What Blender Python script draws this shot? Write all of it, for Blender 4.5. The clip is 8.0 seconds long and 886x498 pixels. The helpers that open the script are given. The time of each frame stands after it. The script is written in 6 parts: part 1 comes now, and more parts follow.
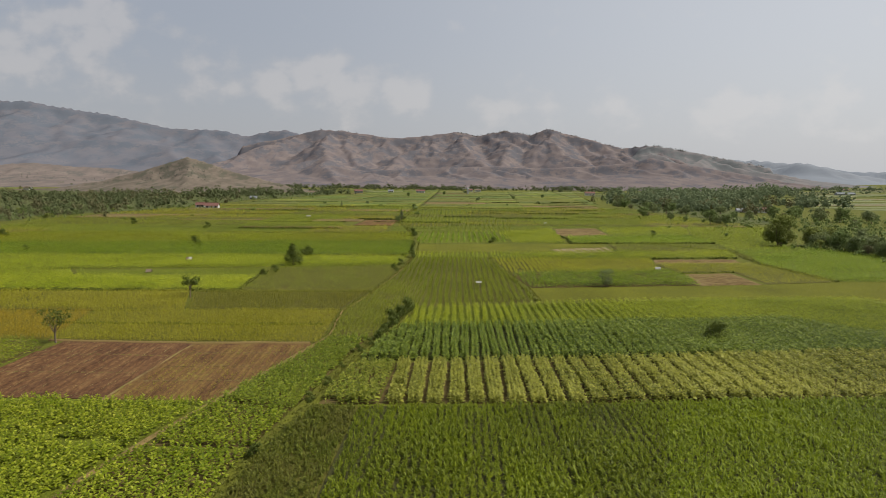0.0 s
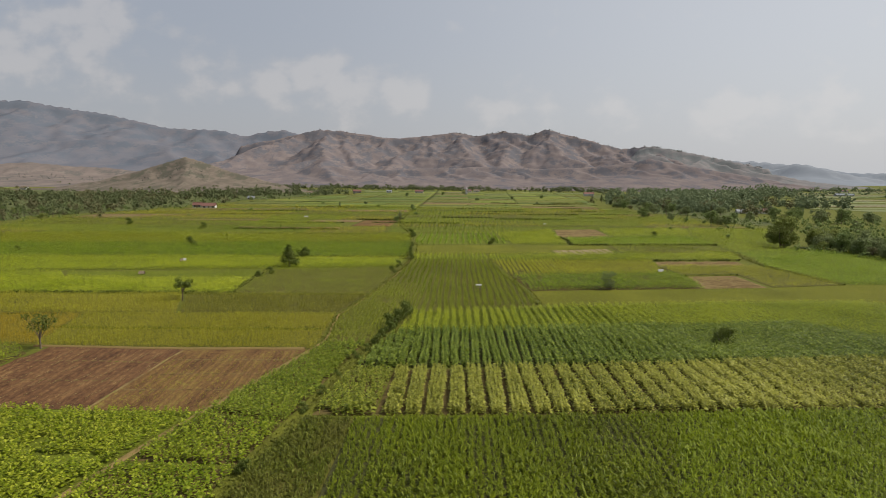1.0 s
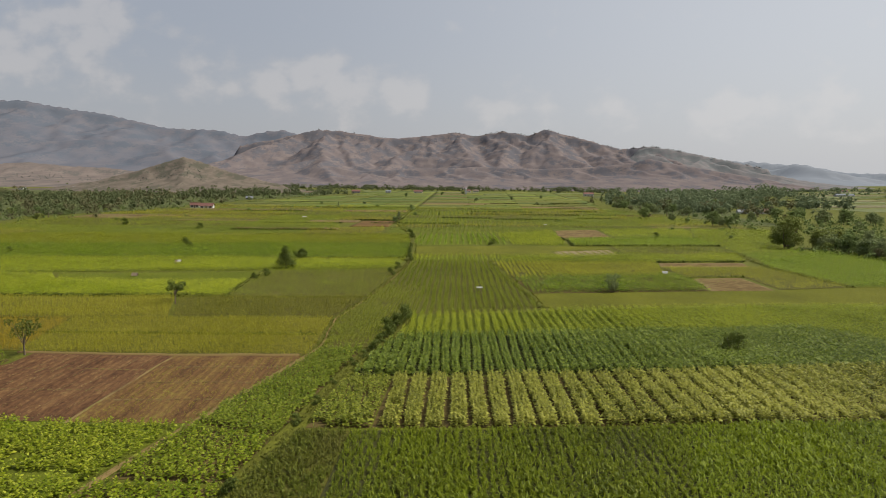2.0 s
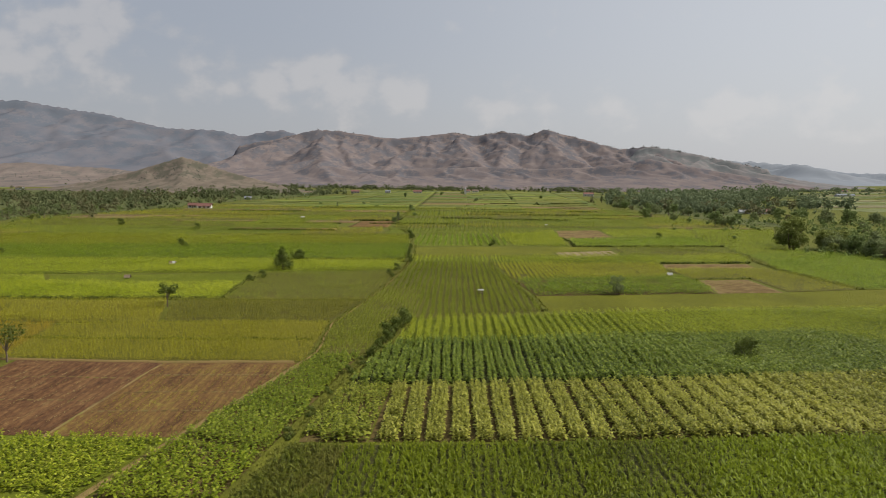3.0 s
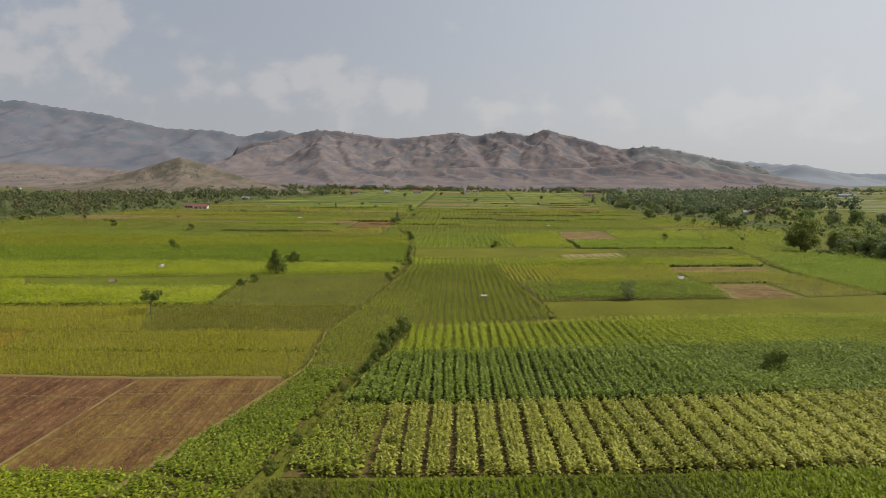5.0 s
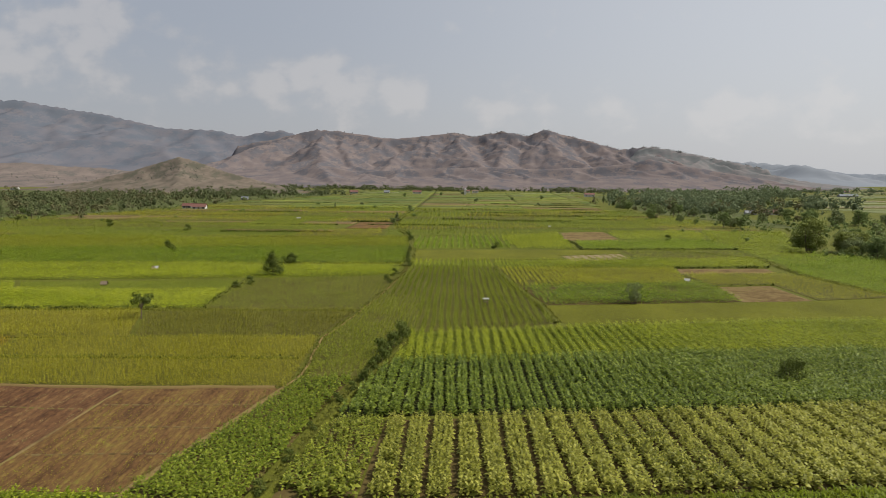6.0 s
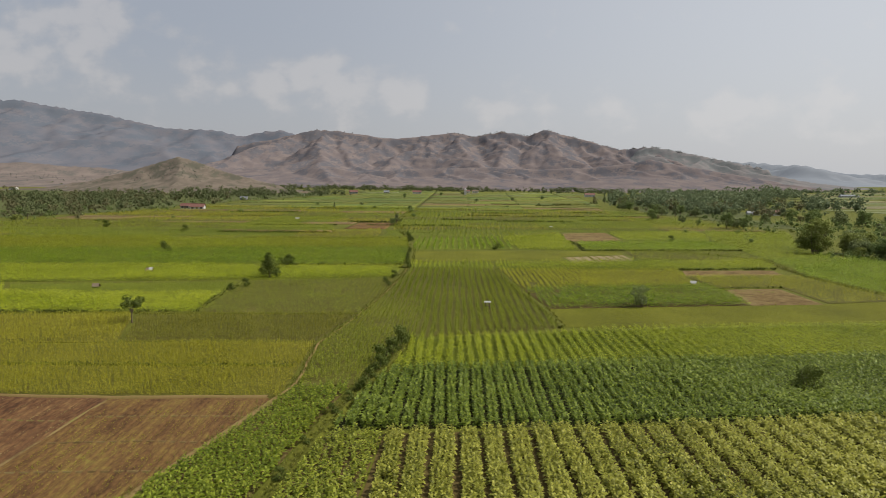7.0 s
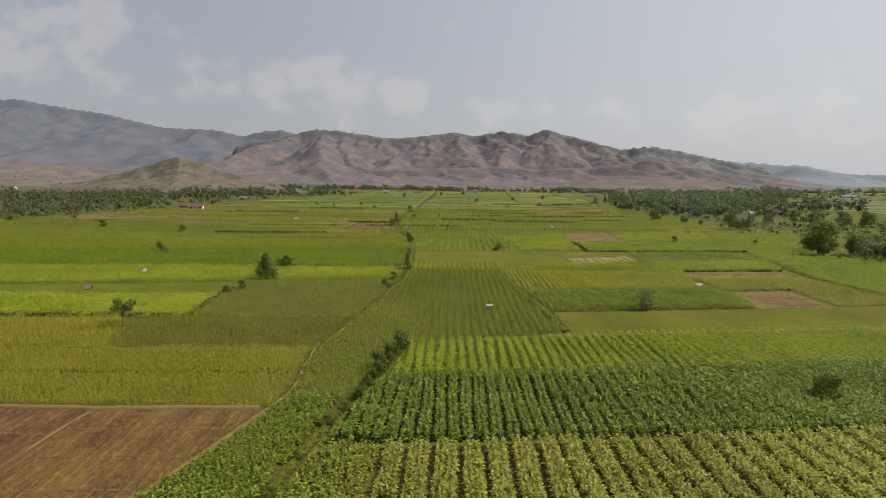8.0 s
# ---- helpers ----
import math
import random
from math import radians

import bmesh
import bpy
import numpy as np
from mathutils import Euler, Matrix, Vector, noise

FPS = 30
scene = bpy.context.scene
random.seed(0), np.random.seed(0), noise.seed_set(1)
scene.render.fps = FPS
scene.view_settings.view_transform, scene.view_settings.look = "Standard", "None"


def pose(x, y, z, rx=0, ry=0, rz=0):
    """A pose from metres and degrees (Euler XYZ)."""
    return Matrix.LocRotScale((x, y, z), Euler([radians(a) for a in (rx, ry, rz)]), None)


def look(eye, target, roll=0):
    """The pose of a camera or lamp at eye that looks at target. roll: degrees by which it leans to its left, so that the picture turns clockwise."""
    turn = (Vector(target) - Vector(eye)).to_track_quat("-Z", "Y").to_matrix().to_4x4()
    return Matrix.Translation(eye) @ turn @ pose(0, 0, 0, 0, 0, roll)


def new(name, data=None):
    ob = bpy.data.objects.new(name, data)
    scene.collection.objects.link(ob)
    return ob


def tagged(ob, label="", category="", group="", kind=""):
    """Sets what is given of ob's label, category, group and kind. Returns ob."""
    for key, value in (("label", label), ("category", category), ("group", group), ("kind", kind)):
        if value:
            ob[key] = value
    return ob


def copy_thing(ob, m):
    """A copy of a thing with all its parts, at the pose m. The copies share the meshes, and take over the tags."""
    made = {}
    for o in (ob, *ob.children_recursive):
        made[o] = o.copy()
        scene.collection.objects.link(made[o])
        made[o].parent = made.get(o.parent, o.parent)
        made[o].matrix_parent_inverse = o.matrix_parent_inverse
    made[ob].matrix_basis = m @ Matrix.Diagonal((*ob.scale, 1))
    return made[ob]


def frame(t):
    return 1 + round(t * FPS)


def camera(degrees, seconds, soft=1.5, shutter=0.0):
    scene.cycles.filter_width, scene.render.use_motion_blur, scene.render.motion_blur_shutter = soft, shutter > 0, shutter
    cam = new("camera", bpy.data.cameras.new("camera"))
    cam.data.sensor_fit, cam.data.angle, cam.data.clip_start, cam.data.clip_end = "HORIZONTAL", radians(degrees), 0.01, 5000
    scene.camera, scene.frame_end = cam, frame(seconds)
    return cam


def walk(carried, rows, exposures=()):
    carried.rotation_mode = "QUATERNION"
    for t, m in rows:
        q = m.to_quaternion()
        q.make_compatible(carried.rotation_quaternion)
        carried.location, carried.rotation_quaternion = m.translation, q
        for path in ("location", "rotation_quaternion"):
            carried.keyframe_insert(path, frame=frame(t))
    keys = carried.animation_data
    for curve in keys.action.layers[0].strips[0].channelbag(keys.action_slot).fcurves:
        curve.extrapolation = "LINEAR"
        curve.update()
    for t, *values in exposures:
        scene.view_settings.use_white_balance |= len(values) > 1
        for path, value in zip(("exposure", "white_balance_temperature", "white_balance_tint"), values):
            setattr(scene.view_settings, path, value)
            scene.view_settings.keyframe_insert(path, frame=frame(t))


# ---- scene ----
cam = camera(70, 8.0, soft=0.7)
PATH = [
    (0.0, look((0.007, 0.348, 20.077), (-2.347, 99.736, 9.284), 0.58)),
    (0.5, look((-0.082, 1.632, 20.088), (-2.304, 101.027, 9.331), 0.64)),
    (1.0, look((-0.178, 2.973, 20.083), (-2.295, 102.372, 9.348), 0.68)),
    (1.5, look((-0.278, 4.364, 20.065), (-2.314, 103.766, 9.344), 0.70)),
    (2.0, look((-0.382, 5.796, 20.038), (-2.355, 105.201, 9.324), 0.70)),
    (2.5, look((-0.487, 7.263, 20.004), (-2.411, 106.669, 9.294), 0.70)),
    (3.0, look((-0.591, 8.756, 19.964), (-2.479, 108.164, 9.259), 0.69)),
    (3.5, look((-0.693, 10.268, 19.923), (-2.553, 109.676, 9.222), 0.69)),
    (4.0, look((-0.793, 11.790, 19.880), (-2.631, 111.199, 9.188), 0.68)),
    (4.5, look((-0.890, 13.314, 19.838), (-2.709, 112.725, 9.157), 0.68)),
    (5.0, look((-0.983, 14.832, 19.800), (-2.787, 114.245, 9.132), 0.68)),
    (5.5, look((-1.073, 16.337, 19.764), (-2.863, 115.752, 9.111), 0.69)),
    (6.0, look((-1.159, 17.820, 19.734), (-2.937, 117.237, 9.095), 0.71)),
    (6.5, look((-1.242, 19.273, 19.710), (-3.009, 118.691, 9.082), 0.73)),
    (7.0, look((-1.323, 20.688, 19.692), (-3.081, 120.107, 9.069), 0.75)),
    (7.5, look((-1.402, 22.056, 19.682), (-3.155, 121.474, 9.053), 0.78)),
    (8.0, look((-1.482, 23.369, 19.678), (-3.233, 122.785, 9.030), 0.80)),
]
walk(cam, PATH, exposures=((0.0, 0.0), (8.0, 0.0)))

# ---- sky and sun ----
SUN_AZ, SUN_EL = radians(84), radians(52)      # azimuth from +y towards +x
world = bpy.data.worlds.new("sky")
scene.world = world
world.use_nodes = True


def build_sky(tree):
    nodes, link = tree.nodes, tree.links.new
    nodes.clear()

    def math_node(op, *values):
        n = nodes.new("ShaderNodeMath")
        n.operation = op
        for k, v in enumerate(values):
            if isinstance(v, (int, float)):
                n.inputs[k].default_value = v
            else:
                link(v, n.inputs[k])
        return n.outputs["Value"]

    def blend(factor, a, c):
        n = nodes.new("ShaderNodeMix")
        n.data_type = "RGBA"
        for socket, v in (("Factor", factor), ("A", a), ("B", c)):
            if isinstance(v, (int, float, tuple)):
                n.inputs[socket].default_value = v
            else:
                link(v, n.inputs[socket])
        return n.outputs["Result"]

    def smooth(value, low, high, top=1.0):
        n = nodes.new("ShaderNodeMapRange")
        n.interpolation_type = "SMOOTHSTEP"
        n.inputs["From Min"].default_value, n.inputs["From Max"].default_value, n.inputs["To Max"].default_value = low, high, top
        link(value, n.inputs["Value"])
        return n.outputs["Result"]

    out = nodes.new("ShaderNodeOutputWorld")
    back = nodes.new("ShaderNodeBackground")
    back.inputs["Strength"].default_value = SKY_STRENGTH
    sky = nodes.new("ShaderNodeTexSky")
    sky.sky_type = "NISHITA"
    sky.sun_disc = False
    sky.sun_elevation, sky.sun_rotation = SUN_EL, SUN_AZ
    sky.air_density, sky.dust_density, sky.ozone_density = 1.2, 4.0, 1.5
    coord = nodes.new("ShaderNodeTexCoord")
    split = nodes.new("ShaderNodeSeparateXYZ")
    link(coord.outputs["Generated"], split.inputs["Vector"])
    x, y, z = (split.outputs[k] for k in "XYZ")
    # milky haze, paler towards the sun and towards the horizon
    glow = smooth(x, -0.55, 0.75)
    pale = blend(glow, (4.2, 4.55, 5.25, 1), (7.4, 7.6, 8.0, 1))
    low = smooth(z, 0.24, 0.0, 0.75)
    pale = blend(low, pale, blend(glow, (5.2, 5.25, 5.45, 1), (7.1, 7.2, 7.45, 1)))
    base = blend(0.8, sky.outputs["Color"], pale)
    # soft fair-weather clouds gathered over the hills: (across, up, half width, half height, weight)
    ahead = math_node("MAXIMUM", math_node("ABSOLUTE", y), 0.15)
    u, w = math_node("DIVIDE", x, ahead), math_node("DIVIDE", z, ahead)
    banks = None
    for cu, cw, ru, rw, weight in ((-0.658, 0.232, 0.17, 0.055, 1.0), (-0.528, 0.25, 0.038, 0.021, 1.1), (-0.572, 0.16, 0.054, 0.025, 0.8), (-0.497, 0.194, 0.03, 0.018, 0.85), (-0.408, 0.16, 0.055, 0.032, 1.05), (-0.364, 0.136, 0.036, 0.021, 0.8), (-0.293, 0.147, 0.038, 0.018, 1.0), (-0.218, 0.17, 0.05, 0.025, 1.15), (-0.174, 0.147, 0.071, 0.03, 1.1), (-0.095, 0.141, 0.054, 0.025, 0.9), (-0.449, 0.123, 0.143, 0.027, 0.55), (0.045, 0.114, 0.045, 0.02, 0.95), (0.133, 0.11, 0.08, 0.018, 0.8), (0.241, 0.123, 0.054, 0.021, 1.0), (0.419, 0.12, 0.063, 0.02, 0.95), (0.547, 0.126, 0.098, 0.02, 0.95), (0.385, 0.105, 0.286, 0.023, 0.7)):
        du, up = math_node("DIVIDE", math_node("SUBTRACT", u, cu), ru), math_node("DIVIDE", math_node("SUBTRACT", w, cw), rw)
        dw = math_node("ADD", math_node("MAXIMUM", up, 0.0), math_node("MULTIPLY", math_node("MINIMUM", up, 0.0), 0.5))
        r2 = math_node("ADD", math_node("MULTIPLY", du, du), math_node("MULTIPLY", dw, dw))
        g = math_node("MULTIPLY", math_node("POWER", 2.718, math_node("MULTIPLY", r2, -0.9)), weight)
        banks = g if banks is None else math_node("MAXIMUM", banks, g)
    across = nodes.new("ShaderNodeCombineXYZ")
    for k, v in enumerate((math_node("MULTIPLY", u, 15.0), math_node("MULTIPLY", w, 21.0), math_node("MULTIPLY", y, 0.4))):
        link(v, across.inputs[k])
    puff = nodes.new("ShaderNodeTexNoise")
    puff.inputs["Scale"].default_value, puff.inputs["Detail"].default_value, puff.inputs["Roughness"].default_value = 1.0, 7.0, 0.5
    link(across.outputs["Vector"], puff.inputs["Vector"])
    body = math_node("ADD", math_node("MULTIPLY", banks, 0.42), math_node("MULTIPLY", math_node("SUBTRACT", puff.outputs["Fac"], 0.5), 1.15))
    cover = smooth(body, 0.12, 0.40, 0.42)
    lit = smooth(body, 0.2, 0.46)
    cloud = blend(glow, blend(lit, (5.35, 5.25, 5.3, 1), (6.7, 6.35, 6.15, 1)), (7.55, 7.4, 7.35, 1))
    final = blend(cover, base, cloud)
    link(final, back.inputs["Color"])
    link(back.outputs["Background"], out.inputs["Surface"])


SKY_STRENGTH = 0.090
build_sky(world.node_tree)
sun = new("sun", bpy.data.lights.new("sun", "SUN"))
sun.data.energy, sun.data.angle, sun.data.color = 4.8, radians(0.6), (1.0, 0.95, 0.85)
sun.matrix_world = look((math.sin(SUN_AZ) * math.cos(SUN_EL) * 200, math.cos(SUN_AZ) * math.cos(SUN_EL) * 200, math.sin(SUN_EL) * 200), (0, 0, 0))

# ---- materials ----


def blank(name):
    m = bpy.data.materials.new(name)
    m.use_nodes = True
    m.node_tree.nodes.clear()
    return m, m.node_tree.nodes, m.node_tree.links.new


def ramp(nodes, stops):
    r = nodes.new("ShaderNodeValToRGB")
    while len(r.color_ramp.elements) < len(stops):
        r.color_ramp.elements.new(0.5)
    for e, (p, c) in zip(r.color_ramp.elements, stops):
        e.position, e.color = p, (*c, 1)
    return r


def noise_node(nodes, link, vector, scale, detail=4.0, rough=0.6):
    n = nodes.new("ShaderNodeTexNoise")
    n.inputs["Scale"].default_value, n.inputs["Detail"].default_value, n.inputs["Roughness"].default_value = scale, detail, rough
    link(vector, n.inputs["Vector"])
    return n


def leaf_material(name, dark, mid, light, patch=0.06, translucent=0.25, rough=0.55, patch_colour=None, patch_amount=0.5, gloss=0.12):
    """Leaves: each its own shade, with broader patches across a field."""
    m, nodes, link = blank(name)
    out = nodes.new("ShaderNodeOutputMaterial")
    geo, info = nodes.new("ShaderNodeNewGeometry"), nodes.new("ShaderNodeObjectInfo")
    add = nodes.new("ShaderNodeMath")
    add.operation = "MULTIPLY_ADD"
    add.inputs[1].default_value = 0.25
    link(info.outputs["Random"], add.inputs[0])
    span = nodes.new("ShaderNodeMath")
    span.operation = "MULTIPLY_ADD"
    span.inputs[1].default_value, span.inputs[2].default_value = 0.75, 0.0
    link(geo.outputs["Random Per Island"], span.inputs[0])
    link(span.outputs["Value"], add.inputs[2])
    shade = ramp(nodes, [(0.0, dark), (0.5, mid), (1.0, light)])
    link(add.outputs["Value"], shade.inputs["Fac"])
    wide = noise_node(nodes, link, geo.outputs["Position"], patch, 3.0)
    lift = nodes.new("ShaderNodeMapRange")
    lift.inputs["From Min"].default_value, lift.inputs["From Max"].default_value = 0.38, 0.66
    lift.inputs["To Max"].default_value = patch_amount
    link(wide.outputs["Fac"], lift.inputs["Value"])
    mix = nodes.new("ShaderNodeMix")
    mix.data_type = "RGBA"
    mix.inputs["B"].default_value = (*(patch_colour or light), 1)
    link(lift.outputs["Result"], mix.inputs["Factor"])
    link(shade.outputs["Color"], mix.inputs["A"])
    surface = nodes.new("ShaderNodeBsdfPrincipled")
    surface.inputs["Roughness"].default_value = rough
    surface.inputs["Specular IOR Level"].default_value = gloss
    link(mix.outputs["Result"], surface.inputs["Base Color"])
    if translucent:
        thin = nodes.new("ShaderNodeBsdfTranslucent")
        link(mix.outputs["Result"], thin.inputs["Color"])
        blend = nodes.new("ShaderNodeMixShader")
        blend.inputs["Fac"].default_value = translucent
        link(surface.outputs["BSDF"], blend.inputs[1])
        link(thin.outputs["BSDF"], blend.inputs[2])
        link(blend.outputs["Shader"], out.inputs["Surface"])
    else:
        link(surface.outputs["BSDF"], out.inputs["Surface"])
    return m


def earth_material(name, stops, broad, fine, bump=0.3, bump_scale=6.0, rough=0.95, stretch=(1, 1, 1), fine_weight=0.5, vary=0.0):
    """Soil, grass sward or rock: two scales of noise over a colour ramp, with relief."""
    m, nodes, link = blank(name)
    out, surface = nodes.new("ShaderNodeOutputMaterial"), nodes.new("ShaderNodeBsdfPrincipled")
    geo = nodes.new("ShaderNodeNewGeometry")
    map_ = nodes.new("ShaderNodeMapping")
    map_.inputs["Scale"].default_value = stretch
    link(geo.outputs["Position"], map_.inputs["Vector"])
    big = noise_node(nodes, link, map_.outputs["Vector"], broad, 5.0)
    small = noise_node(nodes, link, map_.outputs["Vector"], fine, 5.0, 0.65)
    mix = nodes.new("ShaderNodeMix")
    mix.inputs["Factor"].default_value = fine_weight
    link(big.outputs["Fac"], mix.inputs["A"])
    link(small.outputs["Fac"], mix.inputs["B"])
    shade = ramp(nodes, stops)
    link(mix.outputs["Result"], shade.inputs["Fac"])
    if vary:
        info, span, tone = nodes.new("ShaderNodeObjectInfo"), nodes.new("ShaderNodeMapRange"), nodes.new("ShaderNodeHueSaturation")
        span.inputs["To Min"].default_value, span.inputs["To Max"].default_value = 1 - vary, 1 + vary
        link(info.outputs["Random"], span.inputs["Value"])
        link(span.outputs["Result"], tone.inputs["Value"])
        link(shade.outputs["Color"], tone.inputs["Color"])
        link(tone.outputs["Color"], surface.inputs["Base Color"])
    else:
        link(shade.outputs["Color"], surface.inputs["Base Color"])
    surface.inputs["Roughness"].default_value = rough
    surface.inputs["Specular IOR Level"].default_value = 0.15
    grain = noise_node(nodes, link, geo.outputs["Position"], bump_scale, 5.0, 0.7)
    relief = nodes.new("ShaderNodeBump")
    relief.inputs["Strength"].default_value = bump
    relief.inputs["Distance"].default_value = 0.5 / bump_scale
    link(grain.outputs["Fac"], relief.inputs["Height"])
    link(relief.outputs["Normal"], surface.inputs["Normal"])
    link(surface.outputs["BSDF"], out.inputs["Surface"])
    return m


def hill_material(name, earth, scrub, cover, size, grain):
    """Dry slopes: bare earth in broad tones, patches and flecks of dull scrub, thicker where it is steep."""
    m, nodes, link = blank(name)
    out, surface = nodes.new("ShaderNodeOutputMaterial"), nodes.new("ShaderNodeBsdfPrincipled")
    geo = nodes.new("ShaderNodeNewGeometry")
    lie = nodes.new("ShaderNodeMapping")
    lie.inputs["Scale"].default_value = (1.0, 0.45, 1.6)
    link(geo.outputs["Position"], lie.inputs["Vector"])
    tone = noise_node(nodes, link, lie.outputs["Vector"], 1 / size, 6.0, 0.6)
    shade = ramp(nodes, [(0.36, earth[0]), (0.5, earth[1]), (0.64, earth[2])])
    link(tone.outputs["Fac"], shade.inputs["Fac"])
    patch = noise_node(nodes, link, lie.outputs["Vector"], 0.8 / size, 8.0, 0.66)
    fleck = noise_node(nodes, link, geo.outputs["Position"], 1 / grain, 3.0, 0.7)
    up = nodes.new("ShaderNodeSeparateXYZ")
    link(geo.outputs["Normal"], up.inputs["Vector"])
    steep = nodes.new("ShaderNodeMath")
    steep.operation = "MULTIPLY_ADD"
    steep.inputs[1].default_value, steep.inputs[2].default_value = -0.35, 0.29
    link(up.outputs["Z"], steep.inputs[0])
    total = nodes.new("ShaderNodeMath")
    total.operation = "MULTIPLY_ADD"
    total.inputs[1].default_value = 0.45
    link(fleck.outputs["Fac"], total.inputs[0])
    both = nodes.new("ShaderNodeMath")
    link(patch.outputs["Fac"], both.inputs[0])
    link(steep.outputs["Value"], both.inputs[1])
    link(both.outputs["Value"], total.inputs[2])
    mask = nodes.new("ShaderNodeMapRange")
    mask.interpolation_type = "SMOOTHSTEP"
    mask.inputs["From Min"].default_value, mask.inputs["From Max"].default_value = 0.86 - cover, 0.95 - cover
    link(total.outputs["Value"], mask.inputs["Value"])
    mix = nodes.new("ShaderNodeMix")
    mix.data_type = "RGBA"
    mix.inputs["B"].default_value = (*scrub, 1)
    link(mask.outputs["Result"], mix.inputs["Factor"])
    link(shade.outputs["Color"], mix.inputs["A"])
    link(mix.outputs["Result"], surface.inputs["Base Color"])
    surface.inputs["Roughness"].default_value, surface.inputs["Specular IOR Level"].default_value = 1.0, 0.0
    link(surface.outputs["BSDF"], out.inputs["Surface"])
    return m


def plain_material(name, colour, rough=0.7, wear=(0.7, 1.0), scale=2.0):
    m, nodes, link = blank(name)
    out, surface = nodes.new("ShaderNodeOutputMaterial"), nodes.new("ShaderNodeBsdfPrincipled")
    geo = nodes.new("ShaderNodeNewGeometry")
    n = noise_node(nodes, link, geo.outputs["Position"], scale, 6.0, 0.65)
    shade = ramp(nodes, [(0.3, [c * wear[0] for c in colour]), (0.7, [c * wear[1] for c in colour])])
    link(n.outputs["Fac"], shade.inputs["Fac"])
    link(shade.outputs["Color"], surface.inputs["Base Color"])
    surface.inputs["Roughness"].default_value = rough
    link(surface.outputs["BSDF"], out.inputs["Surface"])
    return m


